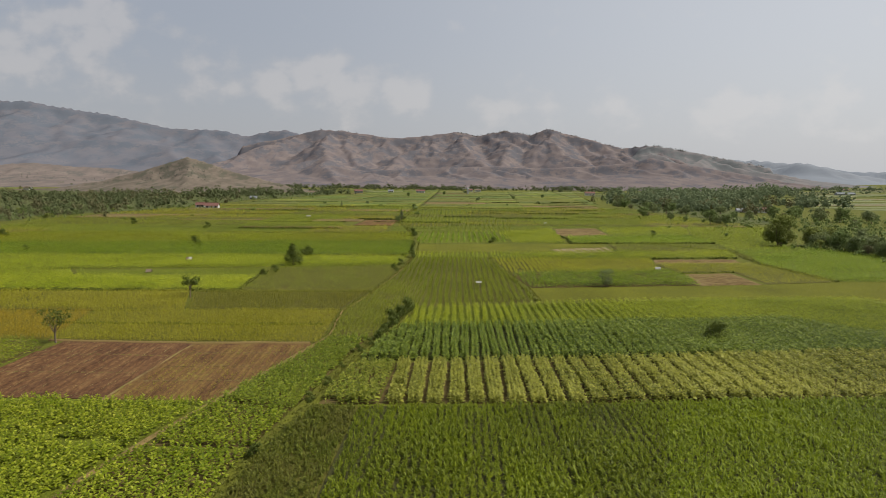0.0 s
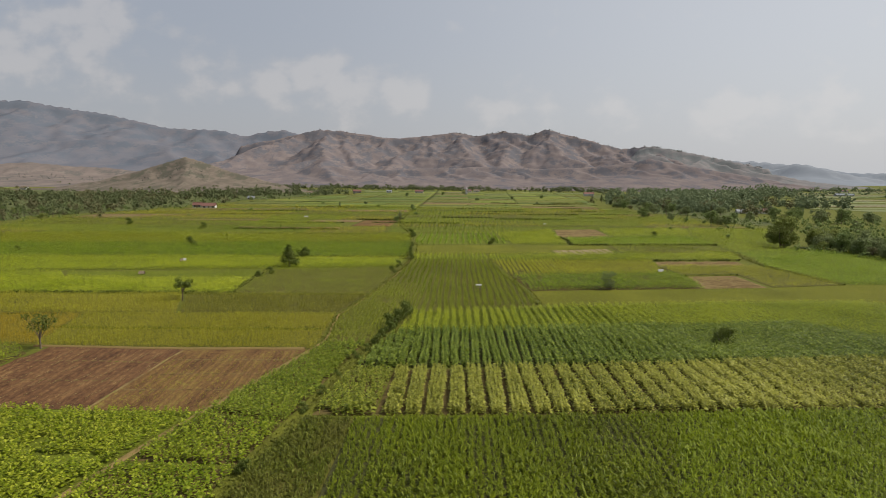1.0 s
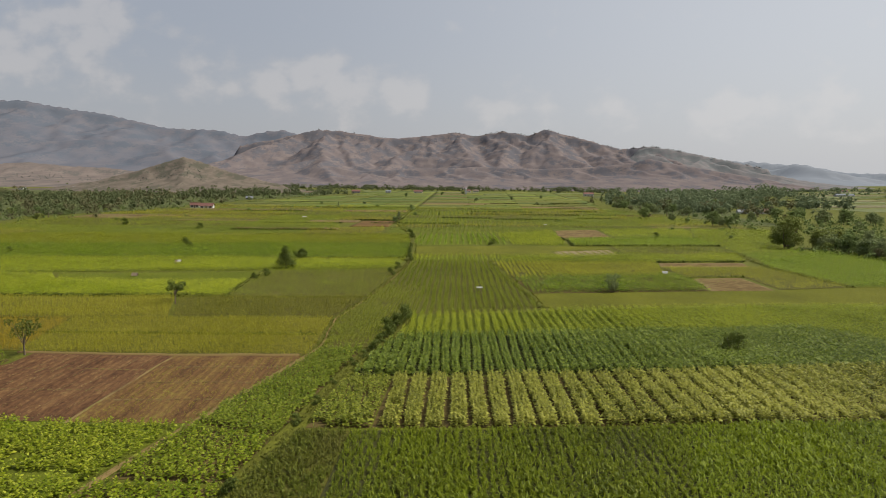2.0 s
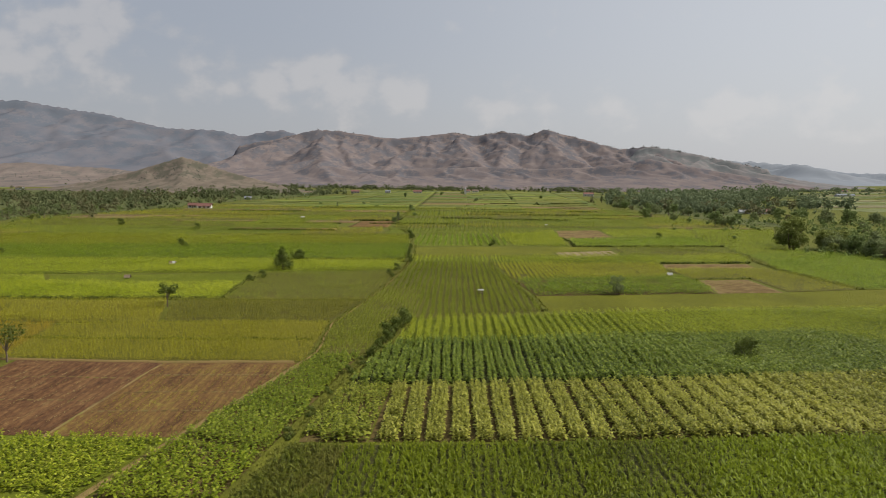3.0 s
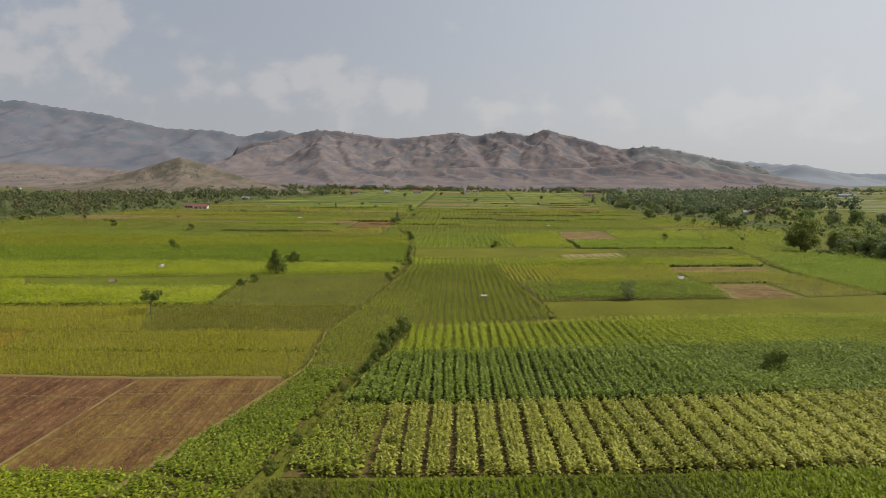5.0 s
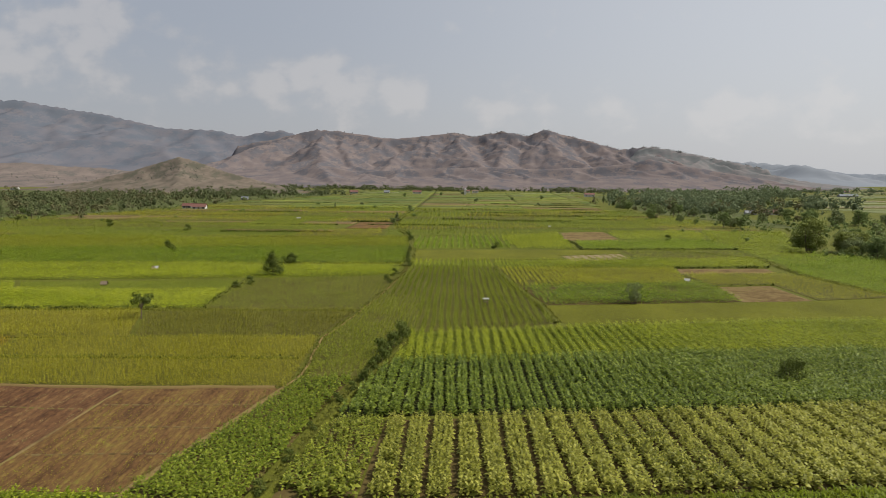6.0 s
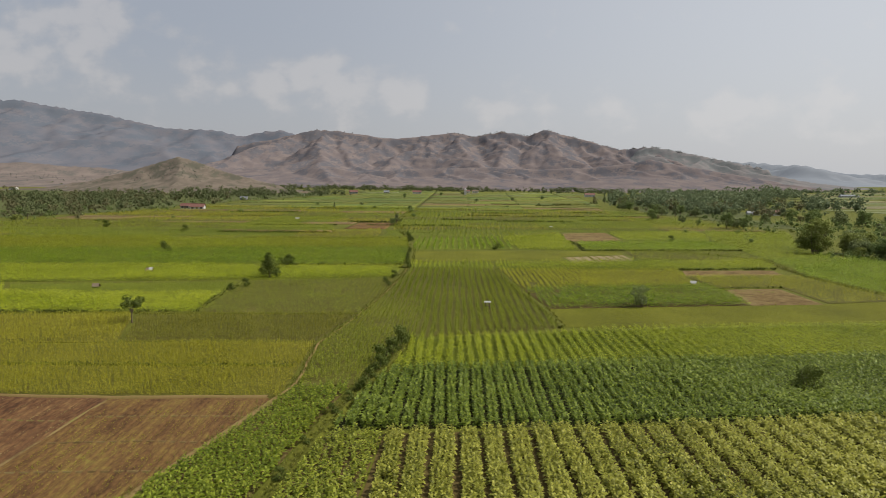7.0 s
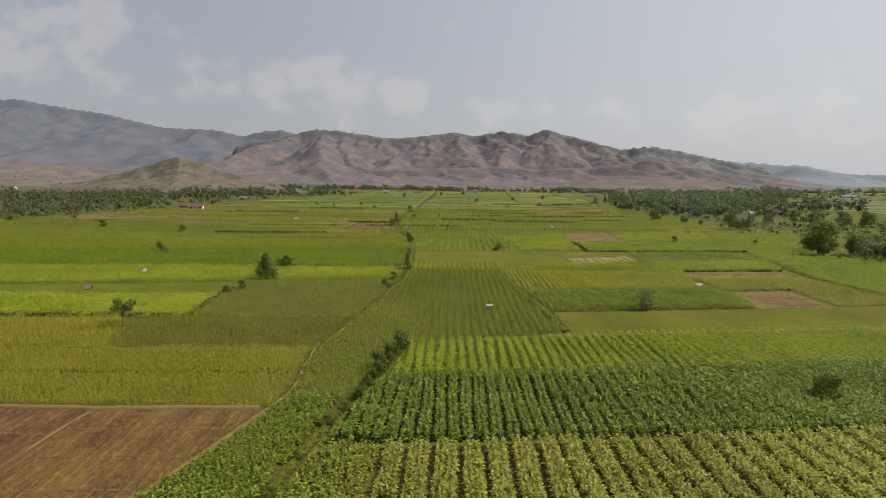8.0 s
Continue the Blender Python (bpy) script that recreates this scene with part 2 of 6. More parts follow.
MAT = {
    # crops
    "tobacco_pale": leaf_material("tobacco_pale", (0.042, 0.052, 0.006), (0.165, 0.178, 0.018), (0.41, 0.4, 0.072), 0.05, gloss=0.17, rough=0.5),
    "tobacco_dark": leaf_material("tobacco_dark", (0.025, 0.042, 0.004), (0.096, 0.137, 0.013), (0.248, 0.3, 0.04), 0.05, patch_amount=0.3, gloss=0.18, rough=0.5),
    "tobacco_light": leaf_material("tobacco_light", (0.044, 0.066, 0.003), (0.163, 0.205, 0.009), (0.365, 0.392, 0.028), 0.04, gloss=0.14, rough=0.52),
    "tobacco_bright": leaf_material("tobacco_bright", (0.1, 0.14, 0.005), (0.26, 0.31, 0.01), (0.47, 0.49, 0.045), 0.05),
    "tobacco_lime": leaf_material("tobacco_lime", (0.075, 0.105, 0.004), (0.2, 0.235, 0.008), (0.41, 0.415, 0.045), 0.09, patch_colour=(0.10, 0.17, 0.008), patch_amount=0.45, gloss=0.14, rough=0.52),
    "tobacco_green": leaf_material("tobacco_green", (0.048, 0.092, 0.004), (0.135, 0.2, 0.008), (0.29, 0.36, 0.026), 0.05, patch_amount=0.35, gloss=0.14, rough=0.52),
    "maize_dark": leaf_material("maize_dark", (0.042, 0.059, 0.003), (0.112, 0.141, 0.007), (0.24, 0.264, 0.021), 0.07, patch_colour=(0.20, 0.25, 0.005), patch_amount=0.6, gloss=0.14, rough=0.52),
    "maize_lime": leaf_material("maize_lime", (0.0525, 0.0784, 0.0028), (0.138, 0.185, 0.006), (0.2726, 0.319, 0.0186), 0.06, patch_colour=(0.20, 0.25, 0.005), patch_amount=0.5, gloss=0.14, rough=0.52),
    "maize_orange": leaf_material("maize_orange", (0.181, 0.136, 0.009), (0.269, 0.199, 0.013), (0.39, 0.29, 0.031), 0.06, patch_amount=0.35),
    "tobacco_gold": leaf_material("tobacco_gold", (0.0805, 0.105, 0.0035), (0.2, 0.245, 0.008), (0.3712, 0.406, 0.0302), 0.05, patch_amount=0.4),
    "maize_olive": leaf_material("maize_olive", (0.088, 0.112, 0.008), (0.155, 0.186, 0.013), (0.25, 0.274, 0.029), 0.06, patch_amount=0.35),
    "maize_deep": leaf_material("maize_deep", (0.086, 0.092, 0.01), (0.138, 0.14, 0.014), (0.212, 0.202, 0.026), 0.06, patch_amount=0.3),
    "maize_yellow": leaf_material("maize_yellow", (0.154, 0.154, 0.008), (0.238, 0.229, 0.015), (0.356, 0.332, 0.035), 0.06, patch_amount=0.35),
    "grass_olive": leaf_material("grass_olive", (0.09, 0.1, 0.004), (0.142, 0.15, 0.007), (0.205, 0.205, 0.014), 0.08),
    "tobacco_fresh": leaf_material("tobacco_fresh", (0.054, 0.085, 0.003), (0.144, 0.187, 0.009), (0.296, 0.326, 0.03), 0.09, patch_colour=(0.20, 0.235, 0.01), patch_amount=0.4, gloss=0.14, rough=0.52),
    "maize_bright": leaf_material("maize_bright", (0.134, 0.145, 0.005), (0.23, 0.24, 0.009), (0.37, 0.363, 0.028), 0.06, patch_amount=0.35),
    "weed_yellow": leaf_material("weed_yellow", (0.12, 0.119, 0.012), (0.198, 0.188, 0.02), (0.3, 0.275, 0.04), 0.12),
    "tobacco_deep": leaf_material("tobacco_deep", (0.0371, 0.07, 0.0028), (0.139, 0.206, 0.009), (0.3352, 0.4153, 0.0278), 0.03, patch_colour=(0.18, 0.225, 0.008), patch_amount=0.6, gloss=0.14, rough=0.52),
    "tobacco_olive": leaf_material("tobacco_olive", (0.095, 0.123, 0.006), (0.174, 0.202, 0.009), (0.291, 0.308, 0.025), 0.025, patch_colour=(0.17, 0.155, 0.016), patch_amount=0.6),
    "bush_dark": leaf_material("bush_dark", (0.05, 0.07, 0.014), (0.09, 0.116, 0.024), (0.15, 0.175, 0.042), 0.1, 0.3, patch_amount=0.3, gloss=0.05),
    "tobacco_strip": leaf_material("tobacco_strip", (0.046, 0.076, 0.007), (0.145, 0.186, 0.014), (0.31, 0.345, 0.044), 0.12, patch_colour=(0.16, 0.19, 0.012), patch_amount=0.4, gloss=0.14, rough=0.52),
    "tobacco_ripe": leaf_material("tobacco_ripe", (0.038, 0.054, 0.004), (0.13, 0.16, 0.011), (0.32, 0.345, 0.042), 0.12, patch_colour=(0.2, 0.2, 0.03), patch_amount=0.4, gloss=0.17, rough=0.5),
    "maize_weedy": leaf_material("maize_weedy", (0.052, 0.068, 0.006), (0.105, 0.126, 0.012), (0.19, 0.2, 0.026), 0.16, patch_colour=(0.14, 0.122, 0.03), patch_amount=0.5),
    "maize_fresh": leaf_material("maize_fresh", (0.088, 0.112, 0.008), (0.156, 0.188, 0.013), (0.262, 0.288, 0.03), 0.05, patch_colour=(0.13, 0.135, 0.014), patch_amount=0.5),
    "distant_lime": leaf_material("distant_lime", (0.105, 0.13, 0.008), (0.155, 0.182, 0.012), (0.235, 0.252, 0.024), 0.02, patch_amount=0.4),
    "distant_green": leaf_material("distant_green", (0.078, 0.108, 0.01), (0.114, 0.145, 0.014), (0.17, 0.195, 0.026), 0.02, patch_amount=0.4),
    "verge": leaf_material("verge", (0.07, 0.084, 0.01), (0.118, 0.13, 0.017), (0.19, 0.185, 0.034), 0.3),
    "hedge": leaf_material("hedge", (0.028, 0.040, 0.006), (0.052, 0.068, 0.010), (0.10, 0.115, 0.02), 0.3),
    "dry_grass": leaf_material("dry_grass", (0.16, 0.14, 0.05), (0.26, 0.22, 0.09), (0.36, 0.30, 0.15), 0.3),
    # trees
    "crown_green": leaf_material("crown_green", (0.11, 0.15, 0.052), (0.156, 0.202, 0.068), (0.212, 0.256, 0.09), 0.03, 0.3, patch_amount=0.3, gloss=0.03),
    "crown_grey": leaf_material("crown_grey", (0.124, 0.156, 0.068), (0.172, 0.206, 0.088), (0.232, 0.256, 0.112), 0.03, 0.3, patch_amount=0.3, gloss=0.03),
    "crown_dry": leaf_material("crown_dry", (0.108, 0.104, 0.052), (0.132, 0.127, 0.062), (0.16, 0.15, 0.076), 0.03, 0.3, patch_amount=0.3, gloss=0.03),
    # far, haze and crest crowns: distance haze is mixed into the leaf colour
    "crown_far_haze": leaf_material("crown_far_haze", (0.084, 0.102, 0.046), (0.106, 0.124, 0.056), (0.134, 0.148, 0.068), 0.01, 0.3, patch_amount=0.3, gloss=0.03),
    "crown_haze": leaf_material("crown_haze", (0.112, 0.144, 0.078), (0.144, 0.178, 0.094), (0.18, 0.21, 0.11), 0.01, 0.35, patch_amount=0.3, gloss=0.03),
    "crown_crest_haze": leaf_material("crown_crest_haze", (0.105, 0.112, 0.096), (0.125, 0.132, 0.112), (0.15, 0.155, 0.13), 0.01, 0.35, patch_amount=0.3, gloss=0.0),
    "bamboo": leaf_material("bamboo", (0.116, 0.143, 0.036), (0.187, 0.216, 0.056), (0.278, 0.297, 0.088), 0.1, 0.3, patch_amount=0.3, gloss=0.03),
    "bark": plain_material("bark", (0.16, 0.12, 0.085), 0.9, (0.5, 1.0), 5.0),
    # ground
    "ground": earth_material("ground", [(0.34, (0.058, 0.056, 0.009)), (0.5, (0.082, 0.088, 0.009)), (0.66, (0.12, 0.124, 0.014))], 0.25, 2.2, 0.8, 5.0, fine_weight=0.65),
    "meadow": earth_material("meadow", [(0.34, (0.064, 0.066, 0.005)), (0.5, (0.098, 0.1, 0.007)), (0.66, (0.145, 0.142, 0.012))], 0.07, 1.6, 1.0, 3.0, fine_weight=0.5),
    "soil": earth_material("soil", [(0.3, (0.058, 0.041, 0.013)), (0.55, (0.095, 0.07, 0.022)), (0.75, (0.11, 0.095, 0.026))], 0.15, 3.0),
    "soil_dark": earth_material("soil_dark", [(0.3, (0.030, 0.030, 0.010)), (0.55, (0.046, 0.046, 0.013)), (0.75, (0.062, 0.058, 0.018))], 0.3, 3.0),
    "soil_stripe": earth_material("soil_stripe", [(0.36, (0.16, 0.125, 0.06)), (0.5, (0.225, 0.18, 0.092)), (0.64, (0.28, 0.23, 0.125))], 0.3, 1.6, 0.8, 4.0),
    "soil_red": earth_material("soil_red", [(0.36, (0.040, 0.019, 0.009)), (0.48, (0.090, 0.044, 0.020)), (0.56, (0.125, 0.066, 0.028)), (0.66, (0.175, 0.112, 0.046))], 0.3, 3.4, 1.0, 6.0, stretch=(1.6, 0.4, 1), fine_weight=0.6),
    "soil_weedy": earth_material("soil_weedy", [(0.36, (0.046, 0.024, 0.010)), (0.47, (0.105, 0.055, 0.021)), (0.56, (0.140, 0.088, 0.026)), (0.66, (0.165, 0.142, 0.028))], 0.3, 3.2, 1.0, 6.0, stretch=(1.5, 0.45, 1), fine_weight=0.55),
    "straw": earth_material("straw", [(0.3, (0.068, 0.0622, 0.0095)), (0.55, (0.104, 0.0941, 0.0133)), (0.75, (0.132, 0.1176, 0.019))], 0.12, 2.5),
    # scrubby earth under the woods, darkened to carry the trees' shade
    "shaded_wood_floor": earth_material("shaded_wood_floor", [(0.36, (0.050, 0.060, 0.020)), (0.5, (0.072, 0.082, 0.025)), (0.64, (0.1, 0.105, 0.032))], 0.05, 0.5, 1.0, 1.0),
    "stubble": earth_material("stubble", [(0.3, (0.06, 0.055, 0.012)), (0.55, (0.085, 0.08, 0.014)), (0.75, (0.11, 0.1, 0.02))], 0.12, 2.5),
    "litter": earth_material("litter", [(0.32, (0.055, 0.066, 0.006)), (0.5, (0.095, 0.112, 0.008)), (0.68, (0.14, 0.155, 0.014))], 0.12, 2.2, 0.9, 4.0, fine_weight=0.6),
    "hill_knoll": hill_material("hill_knoll", ((0.108, 0.092, 0.074), (0.130, 0.107, 0.086), (0.152, 0.126, 0.102)), (0.088, 0.083, 0.064), 0.17, 16.0, 3.0),
    "soil_pale": earth_material("soil_pale", [(0.36, (0.070, 0.046, 0.019)), (0.46, (0.125, 0.084, 0.034)), (0.55, (0.165, 0.118, 0.050)), (0.65, (0.115, 0.112, 0.022))], 0.14, 1.1, 0.8, 3.0, stretch=(0.35, 1.0, 1.0)),
    "path": earth_material("path", [(0.3, (0.132, 0.0912, 0.0352)), (0.5, (0.186, 0.1277, 0.0506)), (0.7, (0.138, 0.114, 0.0308))], 0.3, 4.0),
    # distant crops: a little blue is added to the colours for haze
    "far_bright": earth_material("far_bright", [(0.3, (0.0664, 0.0857, 0.0116)), (0.5, (0.1114, 0.1307, 0.0204)), (0.7, (0.1733, 0.1859, 0.0402))], 0.05, 0.9, 1.0, 1.2, stretch=(0.3, 1.0, 1.0), fine_weight=0.6, vary=0.22),
    "far_green": earth_material("far_green", [(0.3, (0.0486, 0.0719, 0.0129)), (0.5, (0.0801, 0.1057, 0.0206)), (0.7, (0.1251, 0.1473, 0.036))], 0.05, 0.9, 1.0, 1.2, stretch=(0.3, 1.0, 1.0), fine_weight=0.6, vary=0.22),
    "far_olive": earth_material("far_olive", [(0.3, (0.0628, 0.0705, 0.0155)), (0.5, (0.0931, 0.102, 0.0232)), (0.7, (0.1438, 0.1425, 0.0397))], 0.05, 0.9, 1.0, 1.2, stretch=(0.3, 1.0, 1.0), fine_weight=0.6, vary=0.22),
    "far_yellow": earth_material("far_yellow", [(0.3, (0.0847, 0.0883, 0.0149)), (0.5, (0.1298, 0.1311, 0.0248)), (0.7, (0.186, 0.1784, 0.0457))], 0.05, 0.9, 1.0, 1.2, stretch=(0.3, 1.0, 1.0), fine_weight=0.6, vary=0.22),
    # pale and straw fields: colour greyed and lightened to hold the haze
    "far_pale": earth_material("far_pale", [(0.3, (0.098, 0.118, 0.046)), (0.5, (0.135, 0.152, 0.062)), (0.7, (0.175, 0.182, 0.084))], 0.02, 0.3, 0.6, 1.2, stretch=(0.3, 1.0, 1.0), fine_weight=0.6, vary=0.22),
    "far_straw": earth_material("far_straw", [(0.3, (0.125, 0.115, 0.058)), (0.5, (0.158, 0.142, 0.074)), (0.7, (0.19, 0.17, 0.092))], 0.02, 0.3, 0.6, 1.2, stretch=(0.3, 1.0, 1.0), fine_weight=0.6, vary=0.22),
    # hills: aerial haze is mixed into these colours, paler and bluer with distance
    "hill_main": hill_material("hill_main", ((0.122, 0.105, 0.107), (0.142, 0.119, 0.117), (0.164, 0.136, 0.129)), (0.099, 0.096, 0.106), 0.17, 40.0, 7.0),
    "hill_far_haze": hill_material("hill_far_haze", ((0.107, 0.112, 0.132), (0.118, 0.119, 0.137), (0.132, 0.127, 0.140)), (0.098, 0.109, 0.131), 0.17, 70.0, 10.0),
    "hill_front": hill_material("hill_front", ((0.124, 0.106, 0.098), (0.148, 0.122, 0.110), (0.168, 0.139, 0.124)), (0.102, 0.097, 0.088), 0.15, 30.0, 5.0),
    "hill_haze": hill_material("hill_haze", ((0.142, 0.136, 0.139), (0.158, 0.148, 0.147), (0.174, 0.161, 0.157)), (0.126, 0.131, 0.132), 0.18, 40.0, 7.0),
    "hill_pale_haze": hill_material("hill_pale_haze", ((0.182, 0.200, 0.227), (0.188, 0.205, 0.230), (0.194, 0.209, 0.233)), (0.175, 0.194, 0.222), 0.15, 200.0, 20.0),
    # buildings
    "roof_red": plain_material("roof_red", (0.17, 0.072, 0.055), 0.8, (0.6, 1.0), 1.5),
    "wall_white": plain_material("wall_white", (0.56, 0.55, 0.52), 0.8, (0.8, 1.0), 1.0),
    "wall_grey": plain_material("wall_grey", (0.35, 0.34, 0.33), 0.8, (0.7, 1.0), 1.0),
    "tin": plain_material("tin", (0.22, 0.23, 0.24), 0.45, (0.6, 1.0), 1.0),
    "slate": plain_material("slate", (0.10, 0.12, 0.145), 0.7, (0.7, 1.0), 0.5),
    "tarp": plain_material("tarp", (0.33, 0.33, 0.31), 0.6, (0.85, 1.0), 3.0),
    "thatch": plain_material("thatch", (0.20, 0.15, 0.10), 0.95, (0.5, 1.0), 6.0),
    "wood": plain_material("wood", (0.20, 0.15, 0.10), 0.85, (0.6, 1.0), 8.0),
    "opening": plain_material("opening", (0.03, 0.03, 0.035), 0.4, (0.8, 1.0), 3.0),
}

# ---- mesh tools ----


def lattice(ix, iy, seed):
    h = (ix * 374761393 + iy * 668265263 + seed * 974711) & 0xFFFFFFFF
    h = ((h ^ (h >> 13)) * 1274126177) & 0xFFFFFFFF
    return ((h ^ (h >> 16)) & 0xFFFF) / 65535.0


def vnoise(x, y, seed=0):
    """Smooth value noise, 0 to 1, on arrays."""
    ix, iy = np.floor(x).astype(np.int64), np.floor(y).astype(np.int64)
    fx, fy = x - ix, y - iy
    fx, fy = fx * fx * (3 - 2 * fx), fy * fy * (3 - 2 * fy)
    a, b = lattice(ix, iy, seed), lattice(ix + 1, iy, seed)
    c, d = lattice(ix, iy + 1, seed), lattice(ix + 1, iy + 1, seed)
    return (a * (1 - fx) + b * fx) * (1 - fy) + (c * (1 - fx) + d * fx) * fy


def fbm(x, y, octaves=4, seed=0):
    total, amp, norm = 0, 1.0, 0.0
    for k in range(octaves):
        total = total + amp * vnoise(x * 2 ** k, y * 2 ** k, seed + k * 17)
        norm += amp
        amp *= 0.5
    return total / norm


def make_mesh(name, verts, faces, material, smooth=False):
    """A mesh from arrays; all faces have the same number of corners."""
    verts, faces = np.asarray(verts, "f4"), np.asarray(faces, "i4")
    me = bpy.data.meshes.new(name)
    n, k = faces.shape
    me.vertices.add(len(verts))
    me.vertices.foreach_set("co", verts.ravel())
    me.loops.add(n * k)
    me.loops.foreach_set("vertex_index", faces.ravel())
    me.polygons.add(n)
    me.polygons.foreach_set("loop_start", np.arange(0, n * k, k, dtype="i4"))
    me.update(calc_edges=True)
    me.materials.append(material)
    if smooth:
        me.polygons.foreach_set("use_smooth", np.ones(n, bool))
    return me


def part(name, mesh, parent, label="", m=None, kind=""):
    ob = new(name, mesh)
    ob.parent = parent
    if m is not None:
        ob.matrix_basis = m
    return tagged(ob, label, kind=kind)


def bm_mesh(name, bm, material, smooth=False):
    me = bpy.data.meshes.new(name)
    bm.to_mesh(me)
    bm.free()
    me.materials.append(material)
    if smooth:
        for p in me.polygons:
            p.use_smooth = True
    return me


def box(bm, lo, hi):
    lo, hi = Vector(lo), Vector(hi)
    size, mid = hi - lo, (hi + lo) / 2
    bmesh.ops.create_cube(bm, size=1, matrix=Matrix.Translation(mid) @ Matrix.Diagonal((*size, 1)))


def grid_faces(nu, nv, offset=0):
    i = np.arange(nu * nv).reshape(nv, nu)
    return np.stack([i[:-1, :-1], i[:-1, 1:], i[1:, 1:], i[1:, :-1]], -1).reshape(-1, 4) + offset


def inside(px, py, poly):
    """Which points lie within the polygon."""
    hit = np.zeros(px.shape, bool)
    for (x0, y0), (x1, y1) in zip(poly, poly[1:] + poly[:1]):
        if y0 == y1:
            continue
        cross = ((y0 > py) != (y1 > py)) & (px < (x1 - x0) * (py - y0) / (y1 - y0) + x0)
        hit ^= cross
    return hit


# ---- plants ----


def plain_height(x):
    """The valley floor: level under the fields, rising gently far to the east."""
    return 0.013 * np.maximum(0.0, np.asarray(x, float) - 320.0)


def blade(length, width, azimuth, lift, droop, steps, base, round_=0.8, twist=0.0):
    """A leaf as a bent strip: starts at lift radians over the level and bends down by droop."""
    s = np.linspace(0, 1, steps + 1)
    angle = lift - droop * s
    ds = length / steps
    r = np.concatenate([[0], np.cumsum(np.cos((angle[:-1] + angle[1:]) / 2) * ds)])
    z = np.concatenate([[0], np.cumsum(np.sin((angle[:-1] + angle[1:]) / 2) * ds)])
    w = width / 2 * np.sin(np.pi * (0.10 + 0.84 * s)) ** round_
    ca, sa = math.cos(azimuth), math.sin(azimuth)
    tilt = twist * w
    left = np.stack([base[0] + ca * r - sa * w, base[1] + sa * r + ca * w, base[2] + z + tilt], -1)
    right = np.stack([base[0] + ca * r + sa * w, base[1] + sa * r - ca * w, base[2] + z - tilt], -1)
    v = np.empty((2 * (steps + 1), 3))
    v[0::2], v[1::2] = left, right
    i = np.arange(steps) * 2
    return v, np.stack([i, i + 1, i + 3, i + 2], -1)


def gather(pieces):
    vs, fs, o = [], [], 0
    for v, f in pieces:
        vs.append(v)
        fs.append(f + o)
        o += len(v)
    return np.concatenate(vs), np.concatenate(fs)


def tobacco(seed, leaves=12, steps=2, height=0.72, wide=1.0):
    """Broad drooping leaves up a stem, the lower ones longest."""
    r = random.Random(seed)
    out = []
    for k in range(leaves):
        u = k / max(1, leaves - 1)
        out.append(blade(r.uniform(0.24, 0.33) * (1.1 - 0.5 * u) * wide, r.uniform(0.15, 0.21) * (1.1 - 0.45 * u) * wide, k * 2.4 + r.uniform(-0.4, 0.4),
                         0.35 + 0.75 * u + r.uniform(-0.15, 0.15), r.uniform(0.7, 1.3), steps, (0, 0, height * (0.16 + 0.74 * u)), 0.8, r.uniform(-0.5, 0.5)))
    return gather(out)


def maize(seed, leaves=7, steps=2, height=0.55, wide=0.75):
    """Long arching blades from an upright stalk."""
    r = random.Random(seed)
    out = [blade(height * 0.95, 0.035 * wide, r.uniform(0, 6), 1.5, 0.05, 2, (0, 0, 0), 0.3)]
    turn = r.uniform(0, 6)
    for k in range(leaves):
        u = k / max(1, leaves - 1)
        out.append(blade(r.uniform(0.45, 0.68) * height * (0.8 + 0.3 * math.sin(math.pi * u)), r.uniform(0.09, 0.13) * wide, turn + (k % 2) * math.pi + r.uniform(-0.6, 0.6),
                         0.7 + 0.4 * u, r.uniform(0.9, 1.6), steps, (0, 0, height * (0.08 + 0.75 * u)), 0.6, r.uniform(-0.6, 0.6)))
    return gather(out)


def tuft(seed, blades=6, height=0.4, wide=0.03):
    r = random.Random(seed)
    return gather([blade(height * r.uniform(0.6, 1.2), wide * r.uniform(0.7, 1.4), r.uniform(0, 6.3), r.uniform(0.9, 1.45), r.uniform(0.3, 1.2), 2,
                         (r.uniform(-0.12, 0.12), r.uniform(-0.12, 0.12), 0), 0.5) for _ in range(blades)])


PLANTS = {
    "tobacco": [tobacco(k, 10, 2, 0.72, 1.06) for k in range(6)],
    "tobacco_mid": [tobacco(20 + k, 7, 1, 0.72, 1.3) for k in range(6)],
    "tobacco_low": [tobacco(40 + k, 7, 1, 0.70, 1.55) for k in range(6)],
    "maize": [maize(60 + k, 9, 1, 0.46, 1.15) for k in range(6)],
    "maize_mid": [maize(80 + k, 7, 1, 0.85, 1.0) for k in range(6)],
    "maize_low": [maize(100 + k, 4, 2, 0.9, 2.0) for k in range(6)],
    "grass": [tuft(120 + k) for k in range(6)],
    "grass_mid": [tuft(140 + k, 7, 0.45, 0.09) for k in range(6)],
}


